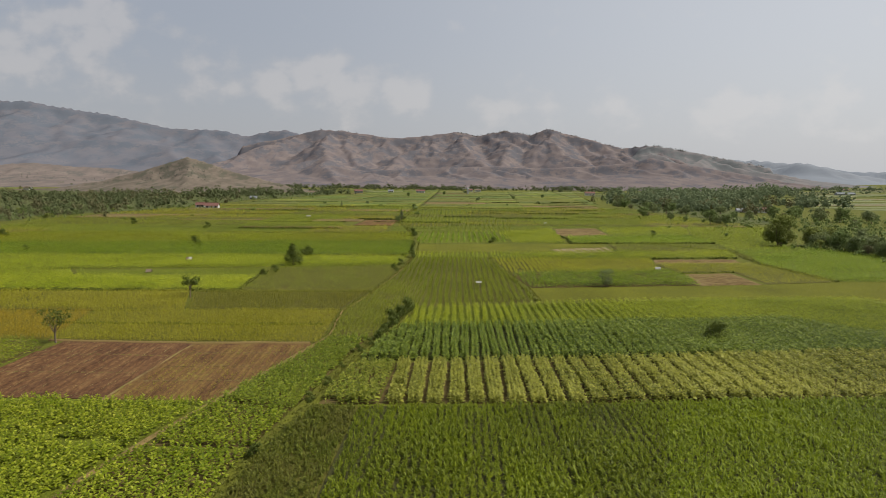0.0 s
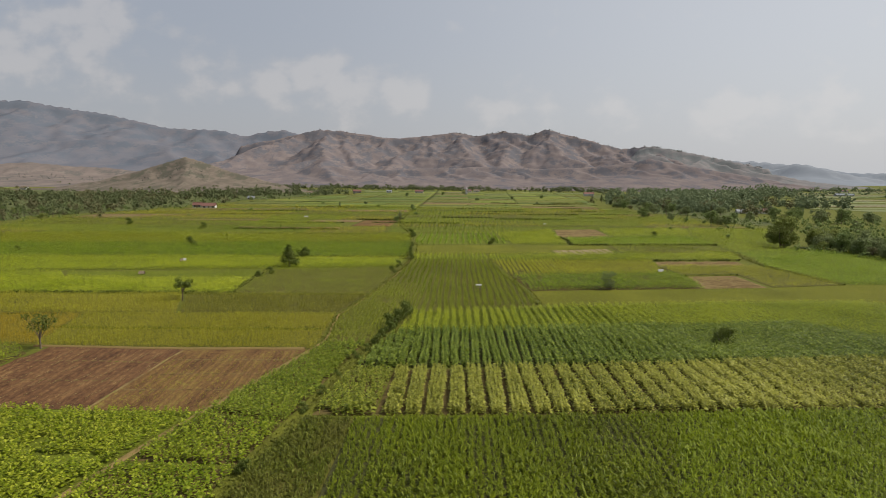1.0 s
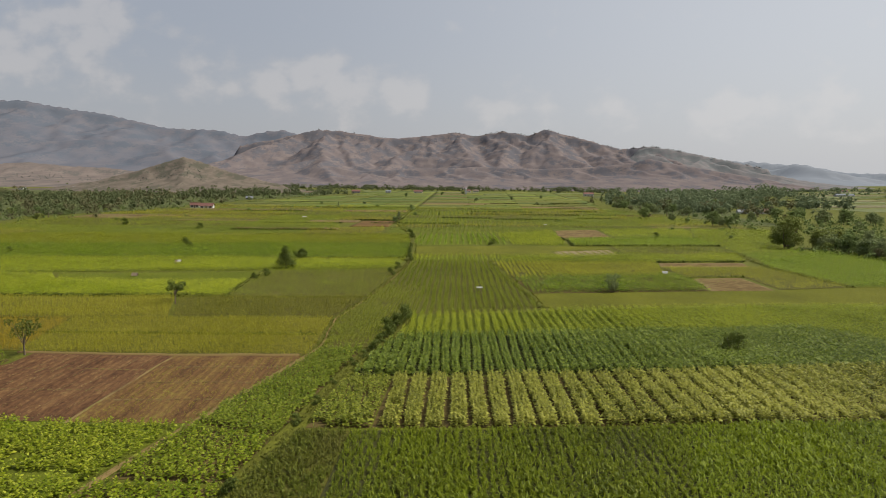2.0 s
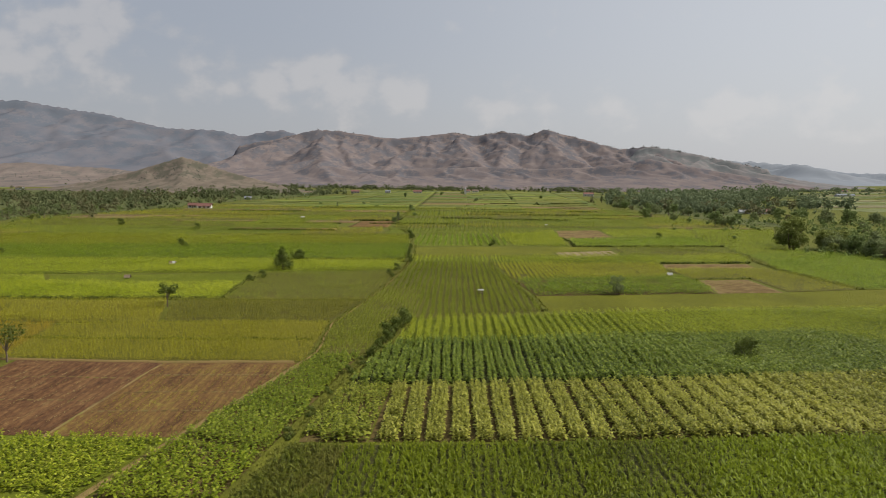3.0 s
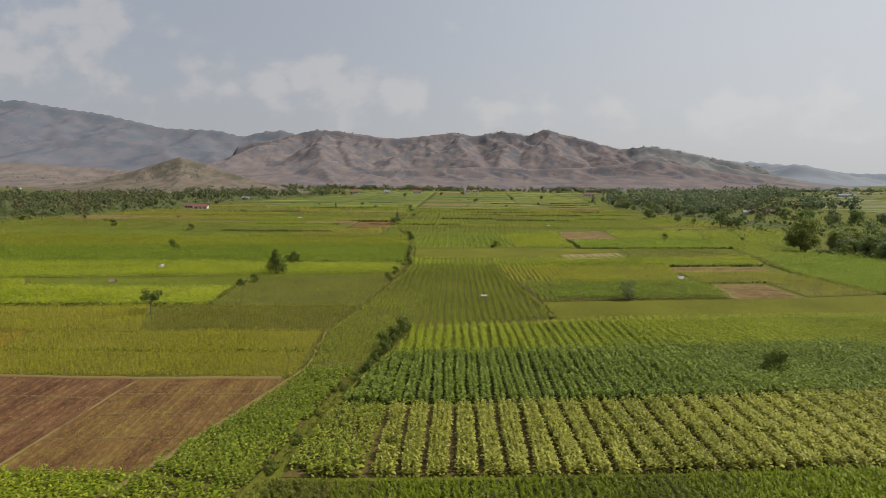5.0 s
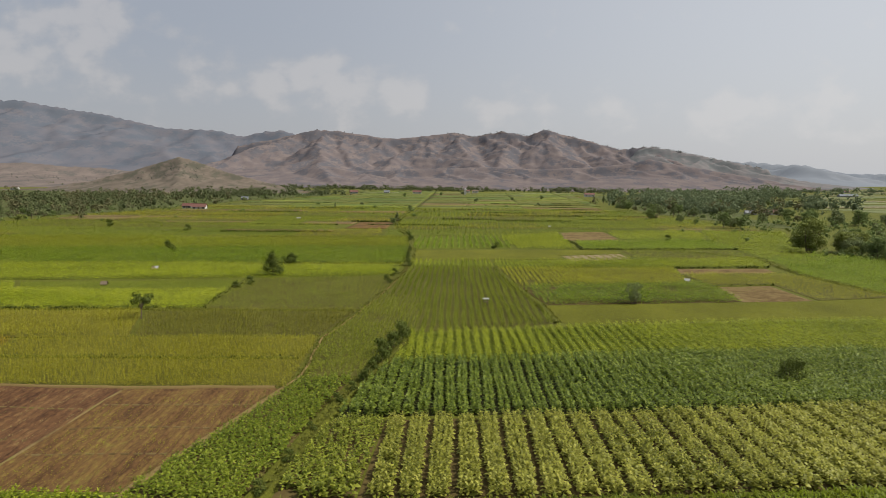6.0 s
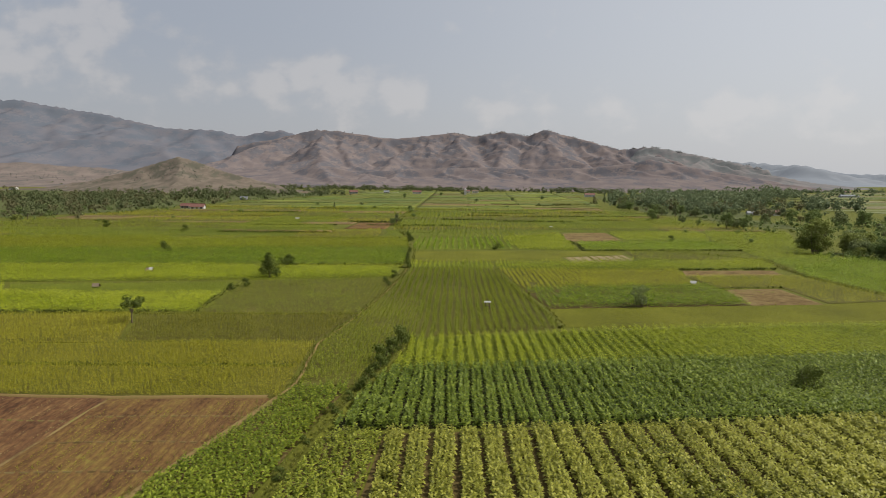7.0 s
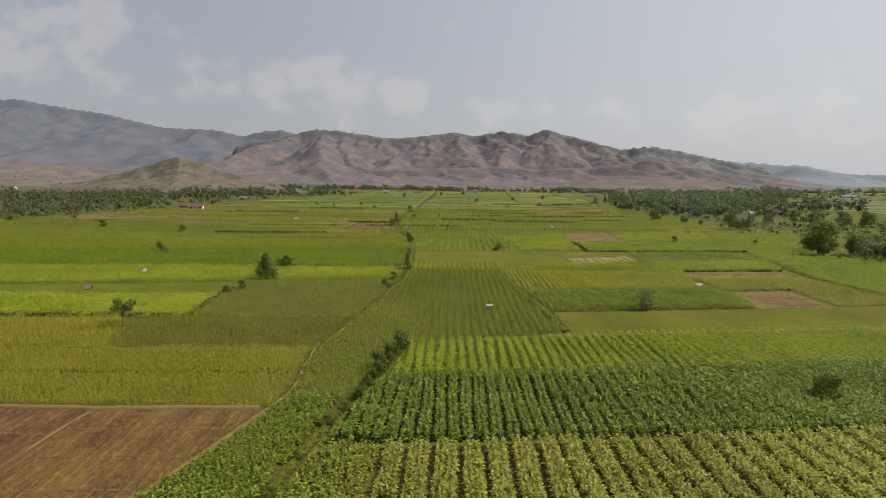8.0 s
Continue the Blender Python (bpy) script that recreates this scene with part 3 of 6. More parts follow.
def spread(kind, pts, yaw, size, offset=0.04):
    """All the plants of one kind at pts, joined."""
    rng = np.random.default_rng(len(pts))
    pick = rng.integers(0, len(PLANTS[kind]), len(pts))
    vs, fs, o = [], [], 0
    for k, (v, f) in enumerate(PLANTS[kind]):
        sel = pick == k
        n = int(sel.sum())
        if not n:
            continue
        c, s = np.cos(yaw[sel])[:, None], np.sin(yaw[sel])[:, None]
        sc = size[sel][:, None]
        x = (v[None, :, 0] * c - v[None, :, 1] * s) * sc + pts[sel, 0:1]
        y = (v[None, :, 0] * s + v[None, :, 1] * c) * sc + pts[sel, 1:2]
        z = v[None, :, 2] * sc * np.ones_like(x) + offset
        vs.append(np.stack([x, y, z], -1).reshape(-1, 3))
        fs.append((f[None] + (np.arange(n) * len(v))[:, None, None]).reshape(-1, f.shape[1]) + o)
        o += n * len(v)
    return np.concatenate(vs), np.concatenate(fs)


def row_points(poly, spacing, step, seed, turn=0.0, bed=0.0, gaps=0.03, wobble=0.08, phase=0.0):
    """Points in rows across a polygon. turn: degrees of the rows from +y; bed: half the width of a raised bed with two or three rows."""
    rng = np.random.default_rng(seed)
    a = radians(turn)
    xs, ys = np.array([p[0] for p in poly]), np.array([p[1] for p in poly])
    u, v = xs * math.cos(a) + ys * math.sin(a), -xs * math.sin(a) + ys * math.cos(a)
    us, vs = np.arange(u.min() + phase, u.max(), spacing), np.arange(v.min(), v.max(), step)
    if bed > 0.3:
        us = np.sort(np.concatenate([us - bed, us - bed / 3, us + bed / 3, us + bed]))
    elif bed:
        us = np.sort(np.concatenate([us - bed, us + bed]))
    gu, gv = np.meshgrid(us, vs)
    gu, gv = gu.ravel(), gv.ravel()
    gv = gv + rng.uniform(-0.4, 0.4, gv.shape) * step
    gu = gu + rng.normal(0, wobble, gu.shape) + 0.10 * np.sin(gv * 0.23 + gu)
    x, y = gu * math.cos(a) - gv * math.sin(a), gu * math.sin(a) + gv * math.cos(a)
    keep = inside(x, y, poly) & (rng.random(x.shape) > gaps) & (vnoise(x * 0.35, y * 0.35, seed) > gaps * 3)
    return np.stack([x[keep], y[keep]], -1)


BED_LEVEL = [0.030]


def bed_mesh(poly, material, z0=-0.05, z1=0.05):
    bm = bmesh.new()
    low = [bm.verts.new((x, y, z0)) for x, y in poly]
    top = [bm.verts.new((x, y, z1)) for x, y in poly]
    bm.faces.new(top)
    for k in range(len(poly)):
        bm.faces.new((low[k - 1], low[k], top[k], top[k - 1]))
    bmesh.ops.recalc_face_normals(bm, faces=bm.faces)
    return bm_mesh("soil_bed", bm, material)


def crop_field(name, label, poly, kind, material, spacing, step, seed, turn=0.0, bed=0.0, size=1.0, soil="soil", gaps=0.03, picked=None, plant_name="", wobble=0.08, category="crop field", row_change=0.0, phase=0.0):
    """A field: its bed of earth and its plants in rows. picked: (x0, x1, y0, y1), the stretch whose plants stand as pieces of their own."""
    thing = tagged(new(name), label, category)
    BED_LEVEL[0] = 0.012 + (BED_LEVEL[0] * 1000 + 7) % 40 / 1000
    if soil:
        part("soil_bed", bed_mesh(poly, MAT[soil], -0.05, BED_LEVEL[0]), thing, "earth between the rows")
    pts = row_points(poly, spacing, step, seed, turn, bed, gaps, wobble, phase)
    rng = np.random.default_rng(seed + 1)
    yaw = rng.uniform(0, 6.283, len(pts))
    sz = size * rng.uniform(0.78, 1.18, len(pts)) * (0.82 + 0.36 * vnoise(pts[:, 0] * 0.16, pts[:, 1] * 0.16, seed + 5))
    sz = sz * (1 - row_change * lattice(np.floor(pts[:, 0] / spacing + 0.5).astype(np.int64), np.floor(pts[:, 1] / 40 + 0.001 * pts[:, 0]).astype(np.int64), seed) ** 2)
    joined = np.ones(len(pts), bool)
    if picked:
        near = (pts[:, 0] > picked[0]) & (pts[:, 0] < picked[1]) & (pts[:, 1] > picked[2]) & (pts[:, 1] < picked[3])
        single = np.nonzero(near)[0][: min(290, int(len(pts) * 0.8))]
        joined[single] = False
        shared = [make_mesh(plant_name, v, f, MAT[material]) for v, f in PLANTS[kind]]
        for k in single:
            m = Matrix.LocRotScale((pts[k, 0], pts[k, 1], BED_LEVEL[0]), Euler((0, 0, yaw[k])), (sz[k],) * 3)
            part(plant_name, shared[int(k) % len(shared)], thing, m=m)
    v, f = spread(kind, pts[joined], yaw[joined], sz[joined], BED_LEVEL[0])
    growth = "crop_rows" if category == "crop field" else "sward"
    part(growth, make_mesh(growth, v, f, MAT[material]), thing, kind="stuff")
    return thing


def bare_field(name, label, poly, material, furrow=0.9, depth=0.10, turn=0.0, seed=0, category="bare field"):
    """A harvested field with low furrows."""
    xs, ys = [p[0] for p in poly], [p[1] for p in poly]
    thing = tagged(new(name), label, category)
    BED_LEVEL[0] = 0.012 + (BED_LEVEL[0] * 1000 + 7) % 40 / 1000
    part("soil_bed", bed_mesh(poly, MAT[material], -0.05, BED_LEVEL[0]), thing)
    a = radians(turn)
    rng = random.Random(seed)
    c, s = math.cos(a), math.sin(a)
    us = [x * c + y * s for x, y in poly]
    vs = [-x * s + y * c for x, y in poly]
    n_v = max(8, int((max(vs) - min(vs)) / 0.8))
    t = np.linspace(min(vs), max(vs), n_v)
    pieces = []
    u = min(us) + furrow / 2
    while u < max(us):
        mid = u + 0.06 * np.sin(t * 0.4 + u)
        x, y = mid * c - t * s, mid * s + t * c
        ok = inside(x, y, poly)
        if ok.sum() > 3:
            w = furrow * 0.27
            h = depth * (0.6 + 0.8 * vnoise(x * 0.9, y * 0.9, seed))
            h[np.nonzero(ok)[0][[0, -1]]] = 0.0
            cols = []
            for side, lift in ((-1, 0.0), (0, 1.0), (1, 0.0)):
                cols.append(np.stack([x + side * w * c, y + side * w * s, np.where(lift, BED_LEVEL[0] + h, BED_LEVEL[0] - 0.02)], -1)[ok])
            v = np.stack(cols, 1).reshape(-1, 3)
            pieces.append((v, grid_faces(3, int(ok.sum()))))
        u += furrow * rng.uniform(0.92, 1.08)
    v, f = gather(pieces)
    part("furrows", make_mesh("furrows", v, f, MAT[material]), thing, kind="stuff")
    return thing


def far_field(name, label, x0, x1, y0, y1, skew, material, height, seed):
    """A distant field: a low uneven block of crop with ridged rows."""
    cell = 1.5 if y0 < 420 else 2.6 if y0 < 650 else 5.0
    nu, nv = int(min(110, max(8, (x1 - x0) / cell))), int(min(36, max(5, (y1 - y0) / cell)))
    gu, gv = np.meshgrid(np.linspace(x0, x1, nu), np.linspace(y0, y1, nv))
    x, y = gu, gv + (gu - x0) * skew
    g = np.random.default_rng(seed)
    ridge = np.where(np.arange(nu) % 2 == 0, 1.0, 0.6)[None, :] if seed % 3 else np.where(np.arange(nv) % 2 == 0, 1.0, 0.6)[:, None]
    z = height * (0.5 + 0.5 * ridge) * (0.65 + 0.5 * vnoise(x * 0.13, y * 0.13, seed)) * g.uniform(0.45, 1.25, x.shape)
    z = z + plain_height(x)
    top = np.stack([x, y, z + 0.05], -1).reshape(-1, 3)
    faces = [grid_faces(nu, nv)]
    i = np.arange(nu * nv).reshape(nv, nu)
    ring = np.concatenate([i[0, :-1], i[:-1, -1], i[-1, :0:-1], i[:0:-1, 0]])
    low = top[ring].copy()
    low[:, 2] = plain_height(low[:, 0]) - 0.05
    k = np.arange(len(ring))
    n = nu * nv
    faces.append(np.stack([n + k, n + np.roll(k, -1), np.roll(ring, -1), ring], -1))
    return tagged(new(name, make_mesh(name, np.concatenate([top, low]), np.concatenate(faces), MAT[material])), label, "crop field", group="distant fields")


# ---- ground ----


bm = bmesh.new()
bmesh.ops.create_grid(bm, x_segments=160, y_segments=40, size=4900)
for vert in bm.verts:
    vert.co.z = float(plain_height(vert.co.x))
tagged(new("ground", bm_mesh("ground", bm, MAT["ground"])), "flat valley floor of olive grass and bare earth", "ground", kind="structure")

# ---- hills ----


def hill_range(name, label, summits, reach, back, material, seed, gully=160.0, rough=0.5, cell=14.0, sharp=1.25, relief=0.5):
    """A range through its summits; slopes fall to the plain in gullies and spurs."""
    sx, sy, sz = (np.array(c, float) for c in zip(*summits))
    xs = np.arange(sx.min() - reach * 0.45, sx.max() + reach * 0.45, cell)
    ys = np.arange(sy.min() - reach, sy.max() + back, cell * 1.4)
    gx, gy = np.meshgrid(xs, ys)
    wx = gx + 60 * (fbm(gx / 300, gy / 300, 3, seed) - 0.5)
    wy = gy + 60 * (fbm(gx / 300, gy / 300, 3, seed + 40) - 0.5)
    best = np.full(gx.shape, -50.0)
    near = np.full(gx.shape, 1e9)
    for (ax, ay, az), (bx, by, bz) in zip(summits[:-1], summits[1:]):
        dx, dy = bx - ax, by - ay
        t = np.clip(((wx - ax) * dx + (wy - ay) * dy) / (dx * dx + dy * dy), 0, 1)
        d = np.hypot(wx - ax - t * dx, wy - ay - t * dy)
        z = az + t * (bz - az)
        span = np.where(gy < ay + t * dy, reach * (0.55 + 0.45 * z / sz.max()), back)
        h = z * np.clip(1 - d / span, 0, 1) ** sharp - np.clip(d / span - 1, 0, 1) * 40
        best = np.maximum(best, h)
        near = np.minimum(near, d)
    # spurs run down from the crest and fork; gullies lie between them
    rnd = random.Random(seed * 7 + 1)
    crest = np.concatenate([[0], np.cumsum(np.hypot(np.diff(sx), np.diff(sy)))])
    total = best * 0.34
    for (ax, ay, az), (bx, by, bz) in zip(summits[:-1], summits[1:]):
        dx, dy = bx - ax, by - ay
        t = np.clip(((wx - ax) * dx + (wy - ay) * dy) / (dx * dx + dy * dy), 0, 1)
        total = np.maximum(total, az + t * (bz - az) - np.hypot(wx - ax - t * dx, wy - ay - t * dy) * (0.75 + rough * 0.4))
    vx = wx + 0.55 * gully * (fbm(gx / gully / 1.5, gy / gully / 1.5, 3, seed + 60) - 0.5)
    vy = wy + 0.55 * gully * (fbm(gx / gully / 1.5, gy / gully / 1.5, 3, seed + 80) - 0.5)
    lines, s = [], rnd.uniform(0.2, 0.8) * gully
    while s < crest[-1]:
        x, y, top = (float(np.interp(s, crest, c)) for c in (sx, sy, sz))
        lines.append((x, y, top * rnd.uniform(0.9, 1.0), rnd.gauss(0, 0.4), reach * (0.55 + 0.45 * top / sz.max()) * rnd.uniform(0.6, 0.95), 0))
        s += gully * rnd.uniform(0.6, 1.5)
    while lines:
        x, y, top, lean, length, level = lines.pop()
        steps = 5 if level == 0 else 3
        for k in range(steps):
            lean2 = lean + rnd.gauss(0, 0.22)
            nx, ny = x + math.sin(lean2) * length / steps, y - math.cos(lean2) * length / steps
            nz = top * (1 - (k + 1) / steps) ** 1.25 * rnd.uniform(0.9, 1.12)
            z0 = top * (1 - k / steps) ** 1.25 if k == 0 else last
            last = nz
            dx, dy = nx - x, ny - y
            t = np.clip(((vx - x) * dx + (vy - y) * dy) / (dx * dx + dy * dy), 0, 1)
            d = np.hypot(vx - x - t * dx, vy - y - t * dy)
            total = np.maximum(total, z0 + t * (nz - z0) - d * (0.5 + rough * 0.45))
            if level < 2 and rnd.random() < 0.85 and k < steps - 1:
                lines.append((nx, ny, nz * 0.97, lean2 + rnd.choice((-1, 1)) * rnd.uniform(0.5, 1.0), length * rnd.uniform(0.25, 0.42), level + 1))
            x, y = nx, ny
    fine = fbm(gx / gully * 4, gy / gully * 3, 4, seed + 3)
    total = total * (0.9 + 0.2 * fine) + (0.045 + 0.03 * rough) * best * (fbm(gx / gully * 9, gy / gully * 7, 3, seed + 19) - 0.5)
    keep = np.clip(1 - near / (0.3 * gully), 0, 1)
    eased = total * relief + (best * 0.86) * (1 - relief)
    z = np.minimum(eased * (1 - keep) + best * keep, best * 1.06 + 2) + 4 * keep * (fbm(gx / 22, gy / 60, 3, seed + 5) - 0.5)
    z = np.where(best < 0.5, best - 1.0, z)
    v = np.stack([gx, gy, z], -1).reshape(-1, 3)
    f = grid_faces(len(xs), len(ys))
    f = f[(v[f, 2].max(1) > -3)]
    return tagged(new(name, make_mesh(name, v, f, MAT[material], True)), label, "hills", kind="structure")


hill_range("backdrop_ridge_west", "high mountain ridge far behind the valley, coloured blue-grey with haze",
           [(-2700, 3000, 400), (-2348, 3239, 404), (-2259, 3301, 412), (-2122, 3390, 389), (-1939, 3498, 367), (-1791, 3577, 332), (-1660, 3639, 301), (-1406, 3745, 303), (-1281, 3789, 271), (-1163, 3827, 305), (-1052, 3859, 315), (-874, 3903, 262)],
           1500, 500, "hill_far_haze", 11, 190, 0.2, 15)
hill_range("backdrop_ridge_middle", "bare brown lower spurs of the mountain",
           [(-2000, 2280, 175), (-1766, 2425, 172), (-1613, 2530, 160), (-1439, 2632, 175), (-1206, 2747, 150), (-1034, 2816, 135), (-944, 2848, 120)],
           900, 400, "hill_far_haze", 23, 150, 0.2, 12)
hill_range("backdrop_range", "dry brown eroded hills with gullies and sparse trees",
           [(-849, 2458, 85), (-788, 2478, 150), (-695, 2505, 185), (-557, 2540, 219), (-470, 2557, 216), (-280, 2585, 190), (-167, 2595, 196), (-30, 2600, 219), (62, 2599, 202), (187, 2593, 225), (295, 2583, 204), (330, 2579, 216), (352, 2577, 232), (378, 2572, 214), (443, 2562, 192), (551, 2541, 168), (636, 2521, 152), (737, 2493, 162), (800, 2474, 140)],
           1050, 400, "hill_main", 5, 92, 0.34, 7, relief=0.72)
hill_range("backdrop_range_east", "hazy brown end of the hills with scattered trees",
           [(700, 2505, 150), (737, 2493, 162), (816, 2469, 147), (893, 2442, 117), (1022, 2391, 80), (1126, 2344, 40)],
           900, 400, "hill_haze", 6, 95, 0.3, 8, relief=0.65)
hill_range("backdrop_spurs", "dry brown spurs at the foot of the hills",
           [(-438, 1951, 40), (-302, 1977, 46), (-92, 1998, 58), (120, 1996, 66), (259, 1983, 60), (410, 1958, 66), (538, 1926, 80), (583, 1913, 92), (703, 1872, 55), (900, 1850, 30)],
           560, 350, "hill_main", 31, 100, 0.5, 6)
hill_range("backdrop_knoll", "small dry hill standing before the range", [(-600, 930, 1), (-513, 973, 12), (-466, 997, 36), (-427, 1014, 53), (-392, 1028, 41), (-355, 1041, 17), (-290, 1065, 1)],
           190, 160, "hill_knoll", 41, 45, 0.5, 3.0)
hill_range("backdrop_foothills", "low dry foothills along the valley", [(-1300, 1250, 40), (-1063, 1453, 46), (-1008, 1491, 54), (-950, 1529, 46), (-866, 1578, 43), (-798, 1613, 31), (-600, 1700, 24)],
           420, 300, "hill_front", 43, 110, 0.5, 9)
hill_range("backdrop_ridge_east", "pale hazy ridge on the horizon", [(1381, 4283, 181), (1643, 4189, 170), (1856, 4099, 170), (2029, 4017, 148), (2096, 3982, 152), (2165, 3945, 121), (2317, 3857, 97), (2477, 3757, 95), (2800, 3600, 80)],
           900, 300, "hill_pale_haze", 47, 260, 0.3, 26)
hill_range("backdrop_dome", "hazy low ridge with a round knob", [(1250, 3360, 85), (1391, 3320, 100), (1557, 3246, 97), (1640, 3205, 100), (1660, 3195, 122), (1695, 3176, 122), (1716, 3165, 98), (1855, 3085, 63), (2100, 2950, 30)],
           600, 300, "hill_pale_haze", 53, 200, 0.4, 18)

# ---- near fields ----
PALE = "pale yellow-green tobacco standing in broad double rows on brown earth"
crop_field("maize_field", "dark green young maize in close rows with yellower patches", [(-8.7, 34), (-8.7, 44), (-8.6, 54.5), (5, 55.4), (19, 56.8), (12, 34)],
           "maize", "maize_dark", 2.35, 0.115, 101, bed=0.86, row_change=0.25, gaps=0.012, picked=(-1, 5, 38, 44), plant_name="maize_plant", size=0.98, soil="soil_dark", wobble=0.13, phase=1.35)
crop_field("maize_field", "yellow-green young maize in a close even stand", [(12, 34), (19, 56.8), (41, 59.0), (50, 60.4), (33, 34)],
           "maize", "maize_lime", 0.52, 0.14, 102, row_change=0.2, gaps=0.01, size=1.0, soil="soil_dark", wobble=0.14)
crop_field("maize_field", "thin dark maize choked with weeds beside the ditch", [(-14.6, 34), (-14.4, 44), (-12.5, 54.4), (-8.66, 54.4), (-8.74, 44), (-8.74, 34)],
           "maize", "maize_weedy", 0.45, 0.15, 108, gaps=0.03, size=0.9, soil="stubble", wobble=0.2)
crop_field("tobacco_field", PALE, [(-7.0, 55.2), (-6.6, 68.2), (13, 70.5), (52, 75.5), (60, 76.6), (52, 60.8), (41, 59.4), (5, 55.9)],
           "tobacco", "tobacco_pale", 1.88, 0.30, 103, bed=0.52, size=1.06, gaps=0.012, picked=(-6, 12, 55, 64), plant_name="tobacco_plant", wobble=0.07, phase=1.37)
crop_field("tobacco_field", "patchy green tobacco in uneven rows beside the ditch", [(-12.3, 54.9), (-12.0, 59.3), (-10.9, 67.9), (-6.8, 68.2), (-7.2, 55.2)],
           "tobacco", "tobacco_ripe", 1.88, 0.34, 111, bed=0.62, size=1.0, gaps=0.05, wobble=0.13, phase=1.0)
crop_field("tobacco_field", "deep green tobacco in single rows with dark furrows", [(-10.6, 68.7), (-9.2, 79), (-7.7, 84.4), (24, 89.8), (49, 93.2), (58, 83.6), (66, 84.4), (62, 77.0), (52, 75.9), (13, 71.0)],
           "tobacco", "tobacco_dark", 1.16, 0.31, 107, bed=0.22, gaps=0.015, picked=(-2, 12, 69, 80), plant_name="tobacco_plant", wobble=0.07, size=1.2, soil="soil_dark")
crop_field("tobacco_field", "light green tobacco in single rows before a grass strip", [(-7.4, 85), (-6.8, 98.5), (19, 104.5), (50, 110), (70.5, 112.5), (74, 102), (84, 86), (59, 84.2), (49.5, 93.8), (24, 90.4)],
           "tobacco_mid", "tobacco_light", 1.15, 0.28, 109, bed=0.15, gaps=0.008, wobble=0.08, soil="litter", row_change=0.15)
crop_field("grass_field", "strip of low olive grass beyond the tobacco", [(14, 106.2), (13.6, 118.5), (47.6, 124.1), (62, 126.6), (77.5, 131), (100, 134), (92, 106), (76, 103), (72, 114), (50, 111.5), (19, 106)],
           "grass", "grass_olive", 0.55, 0.55, 113, size=0.45, category="grass field", soil="meadow", wobble=0.4)
BRIGHT = "bright yellow-green tobacco with large leaves in a dense stand"
crop_field("tobacco_field", BRIGHT, [(-48, 34), (-50, 54.9), (-42, 55.0), (-22.5, 54.8), (-24.4, 46), (-25.4, 40), (-25.9, 34)], "tobacco", "tobacco_lime", 0.60, 0.36, 127,
           picked=(-34, -26, 38, 50), plant_name="tobacco_plant", gaps=0.036, turn=6, soil="litter")
crop_field("tobacco_field", BRIGHT, [(-21.6, 54.9), (-23.3, 45.6), (-15.2, 45.4), (-14.4, 52.6)], "tobacco", "tobacco_fresh", 0.6, 0.33, 131,
           picked=(-24, -14, 45, 54), plant_name="tobacco_plant", gaps=0.012)
crop_field("tobacco_field", BRIGHT, [(-23.8, 44.4), (-15.3, 44.6), (-15.6, 34), (-25.0, 34)], "tobacco", "tobacco_lime", 0.60, 0.36, 137,
           picked=(-24, -15, 34, 44), plant_name="tobacco_plant", gaps=0.012)
crop_field("tobacco_field", "fresh green tobacco strip between a bare field and a ditch", [(-21.4, 55.4), (-17.2, 74), (-15.9, 78.6), (-11.2, 79.7), (-12.6, 69), (-13.4, 61), (-14.3, 53.2)],
           "tobacco", "tobacco_strip", 0.52, 0.28, 139, gaps=0.01, size=0.86, picked=(-22, -11, 54, 64), plant_name="tobacco_plant")
bare_field("bare_field", "reddish brown harvested field with faint furrows", [(-66, 55), (-32.05, 55.2), (-32.0, 75.1), (-48, 74.9), (-48, 63.8), (-66, 58)], "soil_red", 0.85, 0.17, 4, 3)
bare_field("bare_field", "brown harvested field grown over with yellow weeds", [(-31.95, 55.2), (-22.0, 55.4), (-17.6, 75.9), (-31.9, 75.2)], "soil_weedy", 0.85, 0.15, 4, 5)
crop_field("weedy_patch", "dry weeds in thin lines along the furrows", [(-64, 56), (-32.4, 55.6), (-32.4, 74.6), (-48, 74.4), (-48, 64)], "grass_mid", "dry_grass", 1.5, 0.3, 144, gaps=0.06, soil=None, category="weeds", wobble=0.07, size=0.28, turn=-6)
crop_field("weedy_patch", "thin yellow-green weeds on bare red soil", [(-31.2, 55.4), (-23, 55.6), (-19, 74.8), (-31.2, 74)], "grass_mid", "weed_yellow", 0.3, 0.26, 141, gaps=0.15, soil=None, category="weeds", wobble=0.2, size=0.2)
crop_field("tobacco_field", BRIGHT, [(-74, 75), (-52, 75.2), (-48.8, 72), (-48.8, 64.3), (-74, 60)], "tobacco_mid", "tobacco_lime", 0.60, 0.4, 149)
crop_field("maize_field", "yellowing olive maize in a dense stand", [(-50.2, 75.2), (-17.0, 76.15), (-18.0, 95.8), (-41, 94.0), (-54.2, 92.4)], "maize_mid", "maize_yellow", 0.42, 0.3, 151, size=0.62, turn=80, gaps=0.01, soil="straw")
crop_field("maize_field", "ripe orange-brown maize in a dense stand", [(-74, 75), (-50.4, 76), (-54.4, 92), (-76, 91)], "maize_mid", "maize_orange", 0.42, 0.3, 157, size=0.62, turn=80, gaps=0.01, soil="straw")
crop_field("maize_field", "olive maize in a wide even stand", [(-80, 92.2), (-54, 92.9), (-41.6, 94.2), (-47.2, 109.2), (-90, 106.4)], "maize_mid", "maize_yellow", 0.55, 0.36, 163, turn=80, size=0.8, gaps=0.01, soil="straw")
